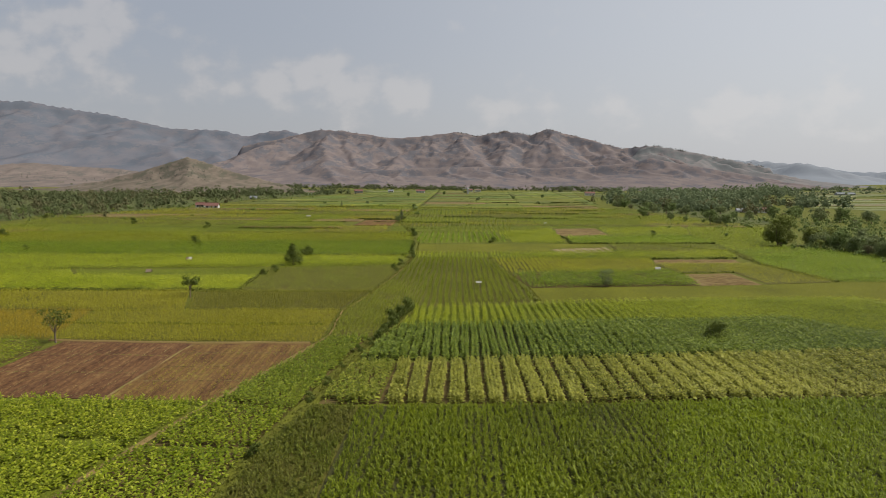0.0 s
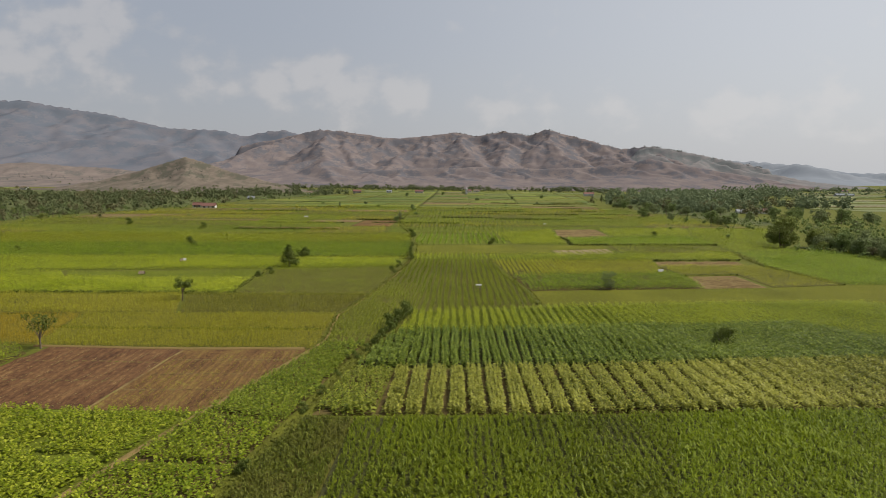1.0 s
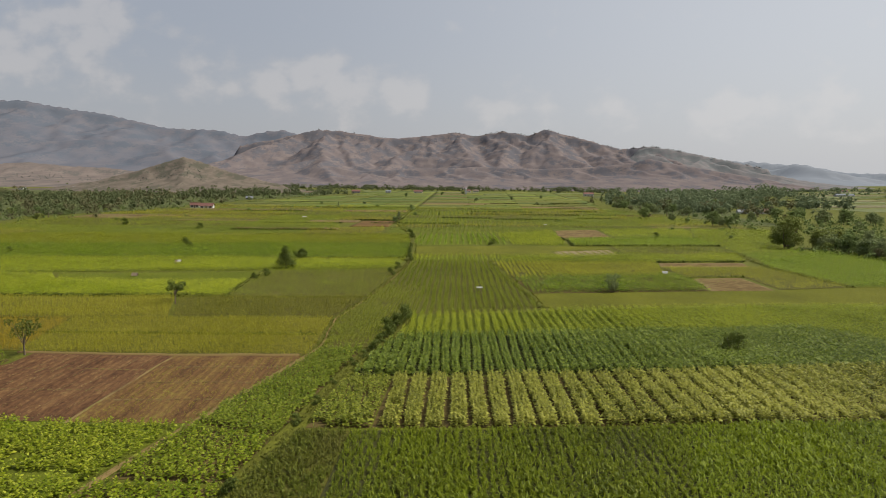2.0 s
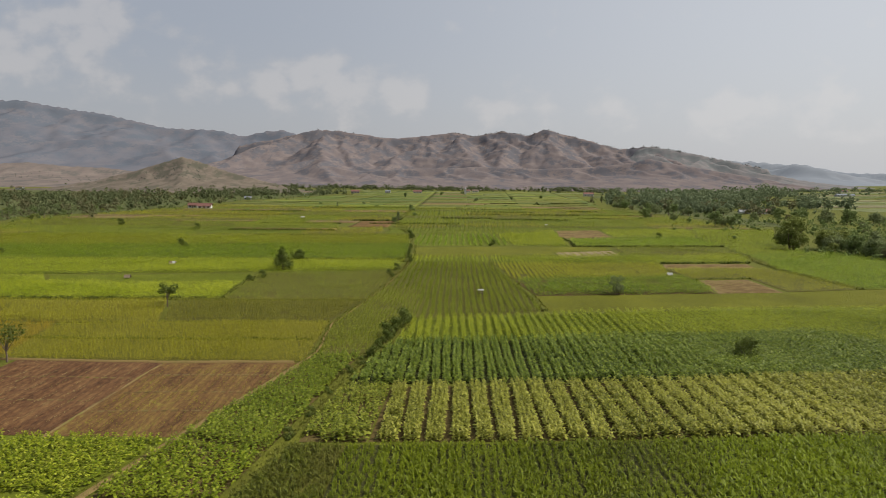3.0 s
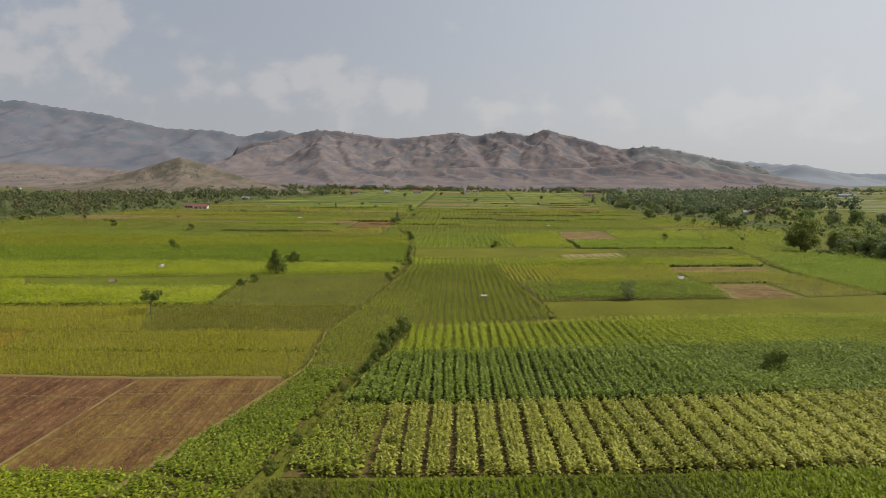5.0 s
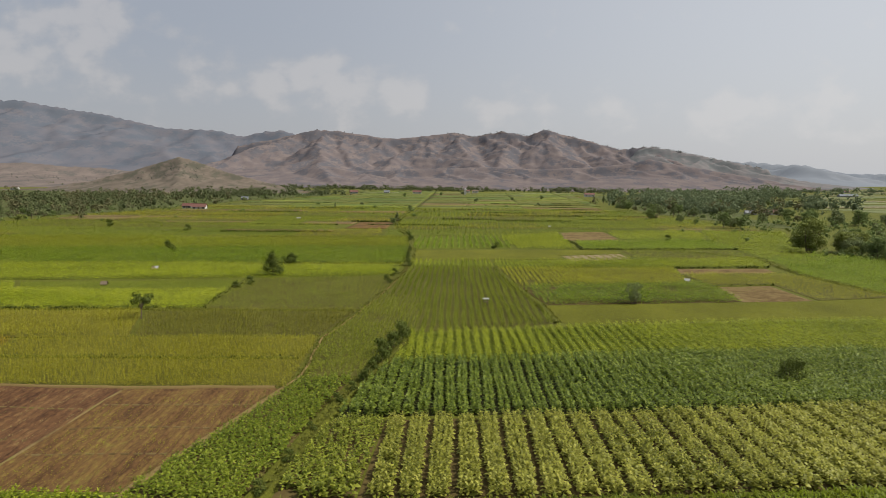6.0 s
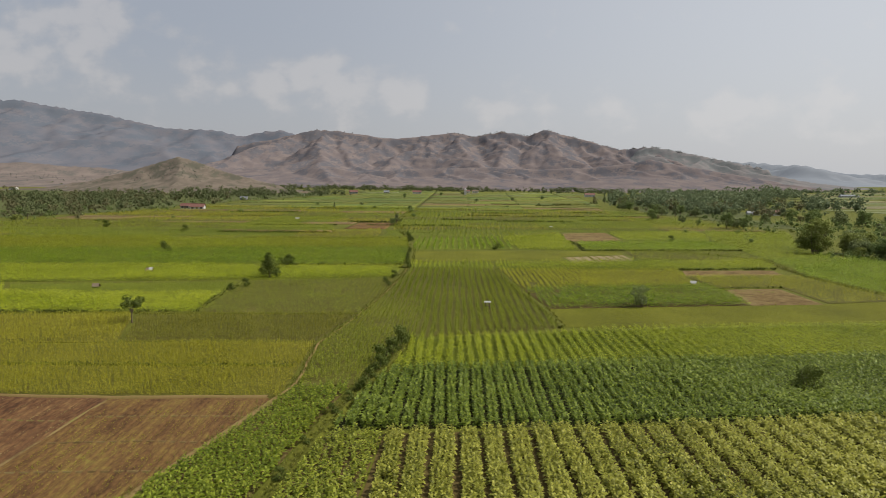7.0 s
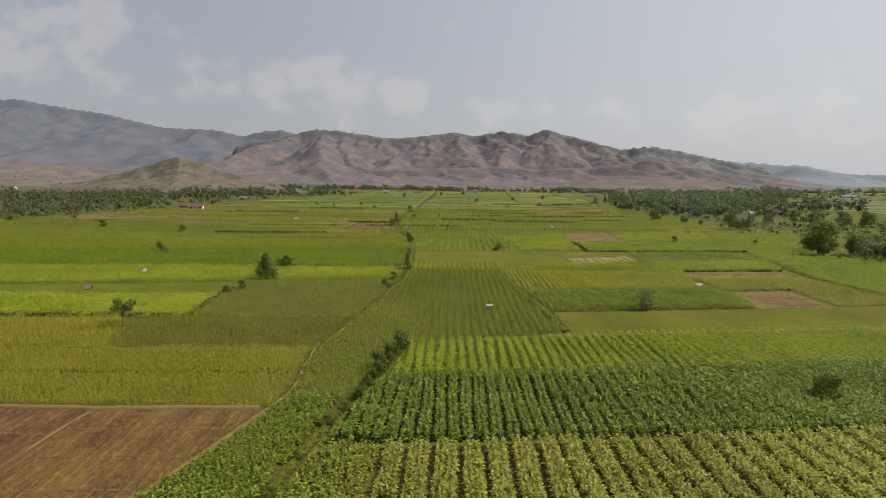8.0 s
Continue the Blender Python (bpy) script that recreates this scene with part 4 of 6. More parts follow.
crop_field("maize_field", "dark olive maize in an even stand", [(-41.0, 94.6), (-18.0, 96.4), (-16.6, 107), (-15.6, 112.2), (-33, 110.9), (-46.6, 109.6)], "maize_mid", "maize_deep", 0.55, 0.36, 167, turn=80, size=0.8, soil="stubble")
crop_field("maize_field", "dull green maize beside a footpath", [(-15.9, 79.2), (-17.0, 95), (-15.5, 107), (-13.2, 125), (-7.0, 122.4), (-5.8, 100.6), (-8.2, 93), (-10.4, 80)], "maize_mid", "maize_olive", 0.6, 0.34, 173, size=0.75, soil="stubble")
crop_field("maize_field", "dull olive maize in dark straight rows", [(-12.8, 126), (-10.7, 162), (7.8, 163.4), (12.9, 116), (13.4, 105.4), (-5.6, 99.6), (-6.8, 122)], "maize_mid", "maize_olive", 1.1, 0.32, 179, bed=0.16, size=0.8, wobble=0.05, soil="stubble")
# the near fields run on beneath the camera's way
crop_field("maize_field", "dark green young maize in close rows", [(-15.0, -14), (-14.5, 33.9), (26, 33.9), (24, -14)], "maize_mid", "maize_dark", 0.8, 1.0, 103, size=0.8, soil="stubble")
crop_field("tobacco_field", "yellow-green tobacco in a dense stand", [(-46, -14), (-46, 33.9), (-26.0, 33.9), (-27.4, -14)], "tobacco_mid", "tobacco_lime", 0.8, 0.8, 104, soil="litter")
crop_field("tobacco_field", "yellow-green tobacco between a footpath and a ditch", [(-26.4, -14), (-25.2, 33.9), (-15.7, 33.9), (-16.4, -14)], "tobacco_mid", "tobacco_lime", 0.8, 0.8, 106, soil="litter")
# ---- middle fields ----
crop_field("tobacco_field", "bright yellow-green tobacco with a dark sharp edge", [(-92, 108.6), (-81, 109), (-39.6, 111.6), (-41.2, 127), (-100, 122.8)], "tobacco_mid", "tobacco_bright", 0.7, 0.42, 181, size=1.15, soil="litter")
crop_field("grass_field", "olive grass strip between tobacco fields", [(-76, 124.2), (-41.3, 128), (-42.7, 140), (-82, 133)], "maize_mid", "maize_olive", 0.6, 0.45, 191, size=0.5, category="grass field", soil="litter")
crop_field("tobacco_field", "bright yellow-green tobacco in an even stand", [(-102, 122.4), (-77, 124), (-83, 133), (-110, 131.4)], "tobacco_mid", "tobacco_gold", 0.75, 0.45, 193, size=1.15, soil="litter")
crop_field("tobacco_field", "yellow-green tobacco in an even stand", [(-112, 133), (-99, 133.6), (-42.7, 142.5), (-14, 149.5), (-12.9, 165), (-122, 155)], "tobacco_mid", "tobacco_gold", 0.8, 0.5, 197, size=1.25, turn=84, soil="litter")
crop_field("maize_field", "olive maize round a lone tree", [(-38.6, 112.2), (-33, 111.6), (-15.0, 113.2), (-13.0, 148.6), (-41, 141.8)], "tobacco_mid", "maize_fresh", 0.75, 0.5, 199, size=0.85, soil="stubble")
crop_field("tobacco_field", "green tobacco in an even stand", [(-142, 156.4), (-117, 157), (-13.2, 168.5), (-14.6, 204), (-146, 183), (-142, 160)], "tobacco_low", "tobacco_deep", 1.0, 0.8, 211, size=1.4, turn=84, soil="litter")
crop_field("tobacco_field", "yellow-green tobacco in a broad field", [(-158, 184.4), (-135, 185), (-15, 207.4), (-17, 237), (-175, 213)], "tobacco_low", "tobacco_olive", 1.1, 0.85, 223, size=1.55, turn=84, soil="litter")
crop_field("maize_field", "pale yellowing maize with thin rows", [(8.9, 162), (50, 166), (46, 143.5), (11.3, 137.6)], "tobacco_mid", "maize_bright", 1.0, 0.45, 227, size=0.85, bed=0.12, soil="stubble")
crop_field("tobacco_field", "deep green tobacco round a bush", [(11.6, 136), (48, 143), (47.6, 124.4), (13.8, 118.8)], "tobacco_mid", "tobacco_deep", 0.8, 0.45, 229, size=1.45, soil="soil")
bare_field("bare_field", "small bare patch of pale brown earth", [(50, 139.6), (61, 142), (60.6, 126.2), (47.8, 124.2)], "soil_pale", 1.1, 0.16, 70, 7)
bare_field("bare_field", "narrow strip of bare brown earth", [(51, 165.4), (73, 168), (71.5, 160.6), (49.2, 157.8)], "soil_pale", 1.1, 0.14, 80, 9)
crop_field("weedy_patch", "thin green weeds over bare brown earth", [(50, 139.4), (60.6, 141.8), (60.2, 126.4), (48.2, 124.6)], "grass_mid", "grass_olive", 0.9, 0.8, 142, gaps=0.2, soil=None, category="weeds", wobble=0.5, size=0.45)
crop_field("maize_field", "yellowing maize beside a bare patch", [(48.4, 156.4), (73.4, 159.5), (77.4, 131), (62, 127), (62.3, 142.6), (49.4, 141.2)], "tobacco_mid", "maize_bright", 0.85, 0.5, 233, size=0.95, soil="stubble")
crop_field("tobacco_field", "green tobacco running up to the trees", [(75, 160), (77.8, 131.6), (90, 132), (140, 150), (128, 168), (108, 196), (79, 171)], "tobacco_low", "tobacco_green", 0.8, 0.6, 239, size=1.2, turn=30, soil="litter")
crop_field("tobacco_field", "bright green tobacco in an even stand", [(8.5, 174.6), (28, 176.4), (46, 182.6), (79, 186.4), (75, 170.6), (52, 167.6), (8.5, 163.9)], "tobacco_low", "tobacco_light", 0.8, 0.6, 241, size=1.2, soil="litter")
crop_field("tobacco_field", "bright tobacco in short rows", [(-12.4, 172.4), (7.8, 175.4), (7.8, 165), (-10.5, 162.9)], "tobacco_low", "tobacco_light", 1.1, 0.6, 251, size=1.2, soil="litter")
crop_field("grass_field", "low olive grass between tobacco fields", [(-12, 199), (46, 205), (46, 196.6), (27.2, 189.4), (27.2, 181), (-11.5, 175.2)], "grass", "grass_olive", 1.2, 1.0, 257, size=0.5, category="grass field", soil="meadow", wobble=0.4)
crop_field("tobacco_field", "green tobacco in clear straight rows", [(-15, 238), (13, 243), (17, 207), (-13, 201)], "tobacco_low", "tobacco_green", 1.9, 0.6, 263, size=1.4, soil="litter")
bare_field("bare_field", "bare brown earth ridged in pale stripes", [(28, 188.5), (45.4, 195.2), (45, 183.6), (28.2, 177.2)], "soil_stripe", 2.2, 0.2, 0, 11)
crop_field("weedy_patch", "green weeds in straight lines between ridges of bare earth", [(28, 188.5), (45.4, 195.2), (45, 183.6), (28.2, 177.2)], "grass_mid", "grass_olive", 2.2, 0.5, 143, bed=0.25, soil=None, category="weeds", wobble=0.1, size=0.6)
crop_field("maize_field", "olive crop beside ridged earth", [(48, 203), (78, 207.4), (80.3, 189.6), (47.2, 186.2)], "tobacco_low", "maize_olive", 1.4, 1.0, 269, turn=84, size=1.4, soil="stubble")
crop_field("tobacco_field", "deep green tobacco with a dark front edge", [(39, 228), (86, 240), (85, 212), (37, 205.6)], "tobacco_low", "tobacco_green", 1.2, 0.7, 271, size=1.4, soil="litter")
bare_field("bare_field", "bare brown field among tobacco", [(41, 268), (59, 275), (57, 242), (37, 235)], "soil_pale", 2.0, 0.15, 80, 13)
crop_field("tobacco_field", "light green tobacco beside a bare field", [(14.6, 242.5), (38.6, 264), (35, 206), (18, 206)], "tobacco_low", "tobacco_light", 1.2, 0.7, 277, size=1.4, soil="litter")
crop_field("tobacco_field", "green tobacco above a narrow bare strip", [(58, 242.5), (88, 242.5), (97, 271), (100, 290), (89, 290), (88, 279), (60, 274.5)], "tobacco_low", "tobacco_light", 1.5, 0.9, 283, size=1.4, soil="litter")
crop_field("maize_field", "olive crop running up to a bamboo clump", [(80, 173), (107, 197), (104, 206), (101, 198.5), (83, 187.5), (80.5, 187)], "tobacco_low", "tobacco_green", 1.3, 0.9, 285, turn=80, size=1.3, soil="litter")
crop_field("tobacco_field", "mixed light green crops running up to the wood", [(82, 188.4), (100, 198), (136, 285), (104, 290), (88.5, 242)], "tobacco_low", "tobacco_light", 1.6, 1.1, 281, turn=70, size=1.6, soil="litter")

# ---- distant fields ----
FAR = [("far_bright", "distant bright yellow-green crop field"), ("far_green", "distant green crop field"), ("far_olive", "distant olive crop field"), ("far_yellow", "distant yellowing crop field")]
rng = random.Random(77)
left_edge = lambda y: float(np.interp(y, [210, 253, 324, 413, 564, 806, 1200], [-190, -187, -196, -176, -182, -152, -150]))
right_edge = lambda y: float(np.interp(y, [209, 289, 375, 482, 1002, 1300], [103, 136, 127, 114, 190, 240]))
for c, (xa, xb, ya) in enumerate(((-400, -95, 214), (-95, -29, 236), (-27, 36, 246), (36, 88, 274), (88, 400, 292))):
    y = ya
    while y < 1180:
        deep = 5.0 if c == 4 and y == ya else rng.uniform(8, 22) * (1 + max(0, y - 260) / 450)
        x0, x1 = max(xa + (y - ya) * (0.0, -0.01, -0.01, 0.06, 0.10)[c], left_edge(y) + 2), min(xb + (y - ya) * (-0.01, -0.01, 0.06, 0.10, 0)[c], right_edge(y) - 2)
        cuts = [x0, x1] if x1 - x0 < 45 or rng.random() < 0.3 else [x0, x0 + (x1 - x0) * rng.uniform(0.3, 0.7), x1]
        for a, b in zip(cuts[:-1], cuts[1:]):
            if c == 1 and y + deep > 268 and y < 312:
                b = min(b, -47)
            if b - a < 8:
                continue
            m, label = rng.choices(FAR, (5, 4, 4, 3))[0]
            if rng.random() < 0.06 or (c == 4 and y == ya):
                m, label = "soil_pale", "distant bare brown field"
            if y < 450 and m != "soil_pale":
                s = 0.10 * (b - a)
                crop_field("distant_field", label, [(a + 0.1, y + 0.2), (b - 0.1, y + s + 0.2), (b - 0.1, y + s + deep - 0.3), (a + 0.1, y + deep - 0.3)], "tobacco_low",
                           {"far_bright": "distant_lime", "far_green": "distant_green", "far_olive": "maize_olive", "far_yellow": "maize_yellow"}[m], rng.choice((1.6, 2.0)) * (1 if y < 345 else 1.45), 1.4 if y < 345 else 2.2, rng.randrange(9999), turn=rng.choice((0, 0, 84)), size=1.7 if y < 345 else 2.3, row_change=0.3, soil="litter" if m in ("far_bright", "far_green") else "stubble")
                continue
            far_field("distant_field", label, a + 0.1, b - 0.1, y + 0.2, y + deep - 0.3, 0.10, m, 0.12 if m == "soil_pale" else rng.uniform(0.2, 0.55), rng.randrange(9999))
        y += deep
far_field("distant_field", "distant bare reddish field behind a hedge", -46, -29.5, 276, 314, 0.10, "soil_weedy", 0.12, 8)
far_field("distant_field", "distant narrow strip of bare earth", -88, -48, 253, 257, 0.10, "soil_pale", 0.7, 8)
# open fields past the woods
for k in range(110):
    x, y = rng.uniform(190, 1300), rng.uniform(430, 1700)
    if x < right_edge(min(y, 1290)) + 90 or x > y * 0.95:
        continue
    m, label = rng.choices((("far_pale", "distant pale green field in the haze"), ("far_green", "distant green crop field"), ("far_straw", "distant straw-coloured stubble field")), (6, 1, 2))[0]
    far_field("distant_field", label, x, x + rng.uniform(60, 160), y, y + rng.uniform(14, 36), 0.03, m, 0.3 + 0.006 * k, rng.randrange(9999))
for k in range(26):
    x = 300 + 14 * k
    y = x * rng.uniform(1.45, 1.95)
    far_field("distant_field", "distant field, pale with haze, in the open east of the valley", x, x + rng.uniform(50, 110), y, y + rng.uniform(16, 34), 0.03, rng.choice(("far_pale", "far_pale", "far_straw")), 0.2 + 0.004 * k, 300 + k)
for k in range(20):
    x, y = -1000 + 65 * k, rng.uniform(900, 1180)
    far_field("distant_field", "distant green field before the hills, pale with haze", x, x + 60, y, y + rng.uniform(25, 60), 0.0, rng.choice(("far_pale", "far_pale", "far_straw")), 0.5 + 0.01 * k, k)

# ---- ditch and footpaths ----


def strip(name, label, line, profile, material, category, seed, tufts=None, mat_tuft="verge", width=1.0, dense=6.0, size=1.0):
    """A bank, ditch or path: a profile (offset, height) swept along a line, with grass on it."""
    pts = []
    for (x0, y0), (x1, y1) in zip(line[:-1], line[1:]):
        n = max(2, int(math.hypot(x1 - x0, y1 - y0) / 0.8))
        pts += [(x0 + (x1 - x0) * k / n, y0 + (y1 - y0) * k / n) for k in range(n)]
    p = np.array(pts + [line[-1]])
    for _ in range(6):
        p[1:-1] = (p[:-2] + 2 * p[1:-1] + p[2:]) / 4
    d = np.gradient(p, axis=0)
    d /= np.linalg.norm(d, axis=1)[:, None]
    side = np.stack([d[:, 1], -d[:, 0]], -1)
    wob = (vnoise(np.arange(len(p)) * 0.21, np.zeros(len(p)), seed) - 0.5) * 0.5
    cols = [np.concatenate([p + side * (o * (1 + 0.2 * wob[:, None]) + wob[:, None] * 0.5), (h + 0.12 * abs(h) * (vnoise(np.arange(len(p)) * 0.6, np.full(len(p), 3.0 * k), seed) - 0.5) * 2)[:, None]], 1) for k, (o, h) in enumerate(profile)]
    v = np.stack(cols, 1).reshape(-1, 3)
    thing = tagged(new(name, make_mesh(name, v, grid_faces(len(profile), len(p)), MAT[material], True)), label, category, kind="structure")
    if tufts:
        g = np.random.default_rng(seed)
        n = int(len(p) * dense)
        i = g.integers(0, len(p), n)
        o = g.uniform(-width, width, n)
        q = p[i] + side[i] * o[:, None] + g.uniform(-0.4, 0.4, (n, 2))
        v, f = spread(tufts, q, g.uniform(0, 6.28, n), size * g.uniform(0.5, 1.3, n), 0.05)
        part("grass", make_mesh("grass", v, f, MAT[mat_tuft]), thing, kind="stuff")
    return thing


strip("ditch", "overgrown field ditch between grassy banks", [(-15.8, -14), (-15.2, 20), (-15, 37), (-14.8, 44), (-13.4, 54.5), (-12.6, 61), (-11.7, 69), (-10.2, 78), (-9.0, 85), (-7.7, 92), (-7.1, 99.5)],
      [(-0.8, 0.0), (-0.55, 0.22), (-0.2, 0.06), (0.15, 0.05), (0.45, 0.22), (0.7, 0.0)], "ground", "ditch", 3, "grass_mid", "verge", 1.0, 26.0, 0.46)
strip("footpath", "trodden earth footpath between tobacco fields", [(-26.9, -14), (-25.9, 20), (-24.9, 40), (-23.9, 46), (-21.9, 55), (-19.5, 66), (-17.3, 76)],
      [(-0.3, 0.0), (-0.16, 0.08), (0.16, 0.07), (0.3, 0.0)], "path", "footpath", 5, "grass", "verge", 0.8, 9.0, 0.7)
strip("footpath", "pale earth footpath through the maize", [(-17.2, 76), (-16.4, 79), (-17.6, 95), (-16.0, 107), (-13.8, 125), (-12.2, 150), (-11.8, 166)],
      [(-0.15, 0.0), (-0.07, 0.08), (0.07, 0.07), (0.15, 0.0)], "path", "footpath", 7, "grass_mid", "verge", 0.5, 9.0, 0.5)
strip("field_bank", "pale grassy bank across the bare field", [(-32.1, 54.8), (-32, 74.4)], [(-0.13, 0.0), (-0.05, 0.09), (0.05, 0.09), (0.13, 0.0)], "soil_pale", "field bank", 9)
for x0, x1, y0, y1 in ((-31.4, -20.9, 60.4, 61.0), (-31.4, -19.9, 65.2, 65.9), (-31.4, -18.9, 70.4, 71.2), (-47, -32.6, 62.6, 62.9), (-47, -32.6, 69.2, 69.4)):
    strip("field_bank", "thin earth bank across the harvested field", [(x0, y0), ((x0 + x1) / 2, (y0 + y1) / 2 + 0.15), (x1, y1)], [(-0.1, 0.0), (-0.04, 0.1), (0.04, 0.1), (0.1, 0.0)], "soil_pale", "field bank", int(y0))
strip("field_bank", "dry grassy bank along the maize", [(-50, 75), (-34, 75), (-18, 76)], [(-0.22, 0.0), (-0.1, 0.2), (0.1, 0.2), (0.22, 0.0)], "path", "field bank", 11, "grass", "dry_grass", 0.3, 2.0, 0.3)
strip("field_bank", "overgrown bank between field blocks", [(-12.2, 163), (-12.6, 175), (-13.5, 203), (-17, 240), (-24, 280), (-29, 320), (-31, 440)], [(-1.2, 0.0), (-0.4, 0.35), (0.4, 0.35), (1.2, 0.0)], "ground", "field bank", 13, "grass_mid", "verge", 1.2, 4.0, 1.1)
strip("field_bank", "dark overgrown bank beside dull maize", [(8.3, 164), (10.4, 139), (12.8, 119), (13.6, 106)], [(-0.7, 0.0), (-0.2, 0.3), (0.2, 0.3), (0.7, 0.0)], "ground", "field bank", 15, "grass_mid", "verge", 0.6, 4.0, 1.0)
strip("field_bank", "grassy bank curving past the tobacco", [(60, 210), (81, 188), (77, 169), (76, 158), (78, 131)], [(-0.9, 0.0), (-0.3, 0.3), (0.3, 0.3), (0.9, 0.0)], "ground", "field bank", 17, "grass_mid", "verge", 0.8, 4.0, 1.0)


def dark_edge_line(label, line, seed, tall=1.0):
    """A dark tufted strip, for weedy field edges and shadow lines along crops."""
    strip("field_edge", label, line, [(-0.35, 0.0), (-0.12, 0.22), (0.12, 0.22), (0.35, 0.0)], "ground", "field edge", seed, "grass_mid", "hedge", 0.3, 3.2, tall)


# the first two strips draw the shadow along the bright tobacco's edge
dark_edge_line("dark tufts standing in for the shadow below bright tobacco", [(-92, 108.1), (-81, 108.5), (-60, 109.8), (-39.4, 111.3)], 31, 1.2)
dark_edge_line("dark tufts standing in for the shadow beside bright tobacco", [(-39.2, 111.5), (-40.2, 119), (-41, 127), (-41.8, 141)], 33, 0.8)
dark_edge_line("dark weedy edge between tobacco fields", [(-42, 165.2), (-28, 166.6), (-13, 168.3)], 35, 1.2)
dark_edge_line("dark edge above bare earth", [(51, 166.4), (62, 167.8), (74, 169.2)], 37, 1.3)
dark_edge_line("dark edge below deep green tobacco", [(37, 204.8), (60, 208), (85, 211.2)], 39, 1.5)
dark_edge_line("dark edge beside a bare field", [(37.4, 235), (37.8, 220), (36.6, 206)], 41, 1.3)
dark_edge_line("dark edge above a bare patch", [(49.6, 140.4), (55, 141.5), (61.8, 142.8)], 43, 1.0)
dark_edge_line("dark weedy line across the maize", [(-54, 84.6), (-36, 85.2), (-18.4, 86)], 45, 0.7)
dark_edge_line("dark hedge before a bare strip", [(-88, 251.6), (-70, 253.4), (-48, 255.8)], 47, 1.9)
dark_edge_line("dark weedy edge of the maize", [(-46, 110.2), (-33, 111.2), (-15.2, 112.7)], 49, 0.5)
dark_edge_line("dark hedge above a bare reddish field", [(-50, 317.6), (-40, 318.4), (-30, 319.4)], 51, 2.0)
dark_edge_line("dark weedy edge between olive tobacco fields", [(-72, 231.6), (-46, 235), (-20, 237.8)], 53, 1.1)

bank = random.Random(91)
for k in range(26):
    y = bank.uniform(262, 620)
    x = bank.uniform(-0.42 * y, 0.28 * y)
    x = min(max(x, left_edge(y) + 5), right_edge(y) - 45)
    wide = bank.uniform(14, 44)
    dark_edge_line("dark weedy bank between distant plots", [(x, y), (x + wide / 2, y + wide * 0.05), (x + wide, y + wide * 0.10)], 60 + k, bank.uniform(0.9, 1.5) * (1 + y / 900))

# ---- trees and bushes ----


def tube(points, radii, sides=6):
    p = np.array(points, float)
    d = np.gradient(p, axis=0)
    d /= np.linalg.norm(d, axis=1)[:, None] + 1e-9
    ref = np.array([0.3, 0.9, 0.1])
    a = np.cross(d, ref)
    a /= np.linalg.norm(a, axis=1)[:, None] + 1e-9
    b = np.cross(d, a)
    ang = np.linspace(0, 2 * np.pi, sides, endpoint=False)
    ring = p[:, None] + (a[:, None] * np.cos(ang)[None, :, None] + b[:, None] * np.sin(ang)[None, :, None]) * np.array(radii)[:, None, None]
    v = ring.reshape(-1, 3)
    i = np.arange(len(p) * sides).reshape(len(p), sides)
    f = np.stack([i[:-1], np.roll(i[:-1], -1, 1), np.roll(i[1:], -1, 1), i[1:]], -1).reshape(-1, 4)
    return v, f


def leaf_cloud(rng, centres, radii, count, leaf, flat=0.8):
    """Leaf sprays on and in the lobes of a crown."""
    w = np.array(radii) ** 2
    k = rng.choice(len(centres), count, p=w / w.sum())
    d = rng.normal(size=(count, 3))
    d /= np.linalg.norm(d, axis=1)[:, None]
    r = np.array(radii)[k] * rng.uniform(0.45, 1.08, count) ** 0.5
    pos = np.array(centres)[k] + d * r[:, None] * np.array([1, 1, flat])
    n = d + rng.normal(0, 0.55, (count, 3)) + np.array([0, 0, 0.35])
    n /= np.linalg.norm(n, axis=1)[:, None]
    t = np.cross(n, rng.normal(size=(count, 3)))
    t /= np.linalg.norm(t, axis=1)[:, None]
    b = np.cross(n, t)
    s = leaf * rng.uniform(0.55, 1.3, count)[:, None]
    q = np.stack([pos - t * s, pos - b * s * 0.55 + n * s * 0.15, pos + t * s, pos + b * s * 0.55 - n * s * 0.1], 1)
    return q.reshape(-1, 3), np.arange(count * 4).reshape(-1, 4)


def cube_sphere(n=2):
    """A round lump of quads: its points on the unit sphere and its faces."""
    g = np.linspace(-1, 1, n + 1)
    u, w = np.meshgrid(g, g)
    one = np.ones_like(u)
    vs, fs = [], []
    for k, sheet in enumerate(((u, w, one), (w, u, -one), (one, u, w), (-one, w, u), (w, one, u), (u, -one, w))):
        p = np.stack(sheet, -1).reshape(-1, 3)
        vs.append(p / np.linalg.norm(p, axis=1)[:, None])
        fs.append(grid_faces(n + 1, n + 1, k * (n + 1) ** 2))
    return np.concatenate(vs), np.concatenate(fs)


LUMP = cube_sphere()


def leafy_mass(rng, centres, radii, flat=0.8, fill=0.5):
    """The dense inner foliage of each lobe, uneven, behind the leaf sprays."""
    out = []
    for c, r in zip(centres, radii):
        v, f = LUMP
        push = fill * r * (0.75 + 0.5 * vnoise(v[:, 0] * 2 + c[0] * 3.1, v[:, 1] * 2 + v[:, 2] * 3 + c[1] * 2.3, int(rng.integers(999))))
        out.append((np.array(c) + v * push[:, None] * np.array([1, 1, flat]), f))
    return out


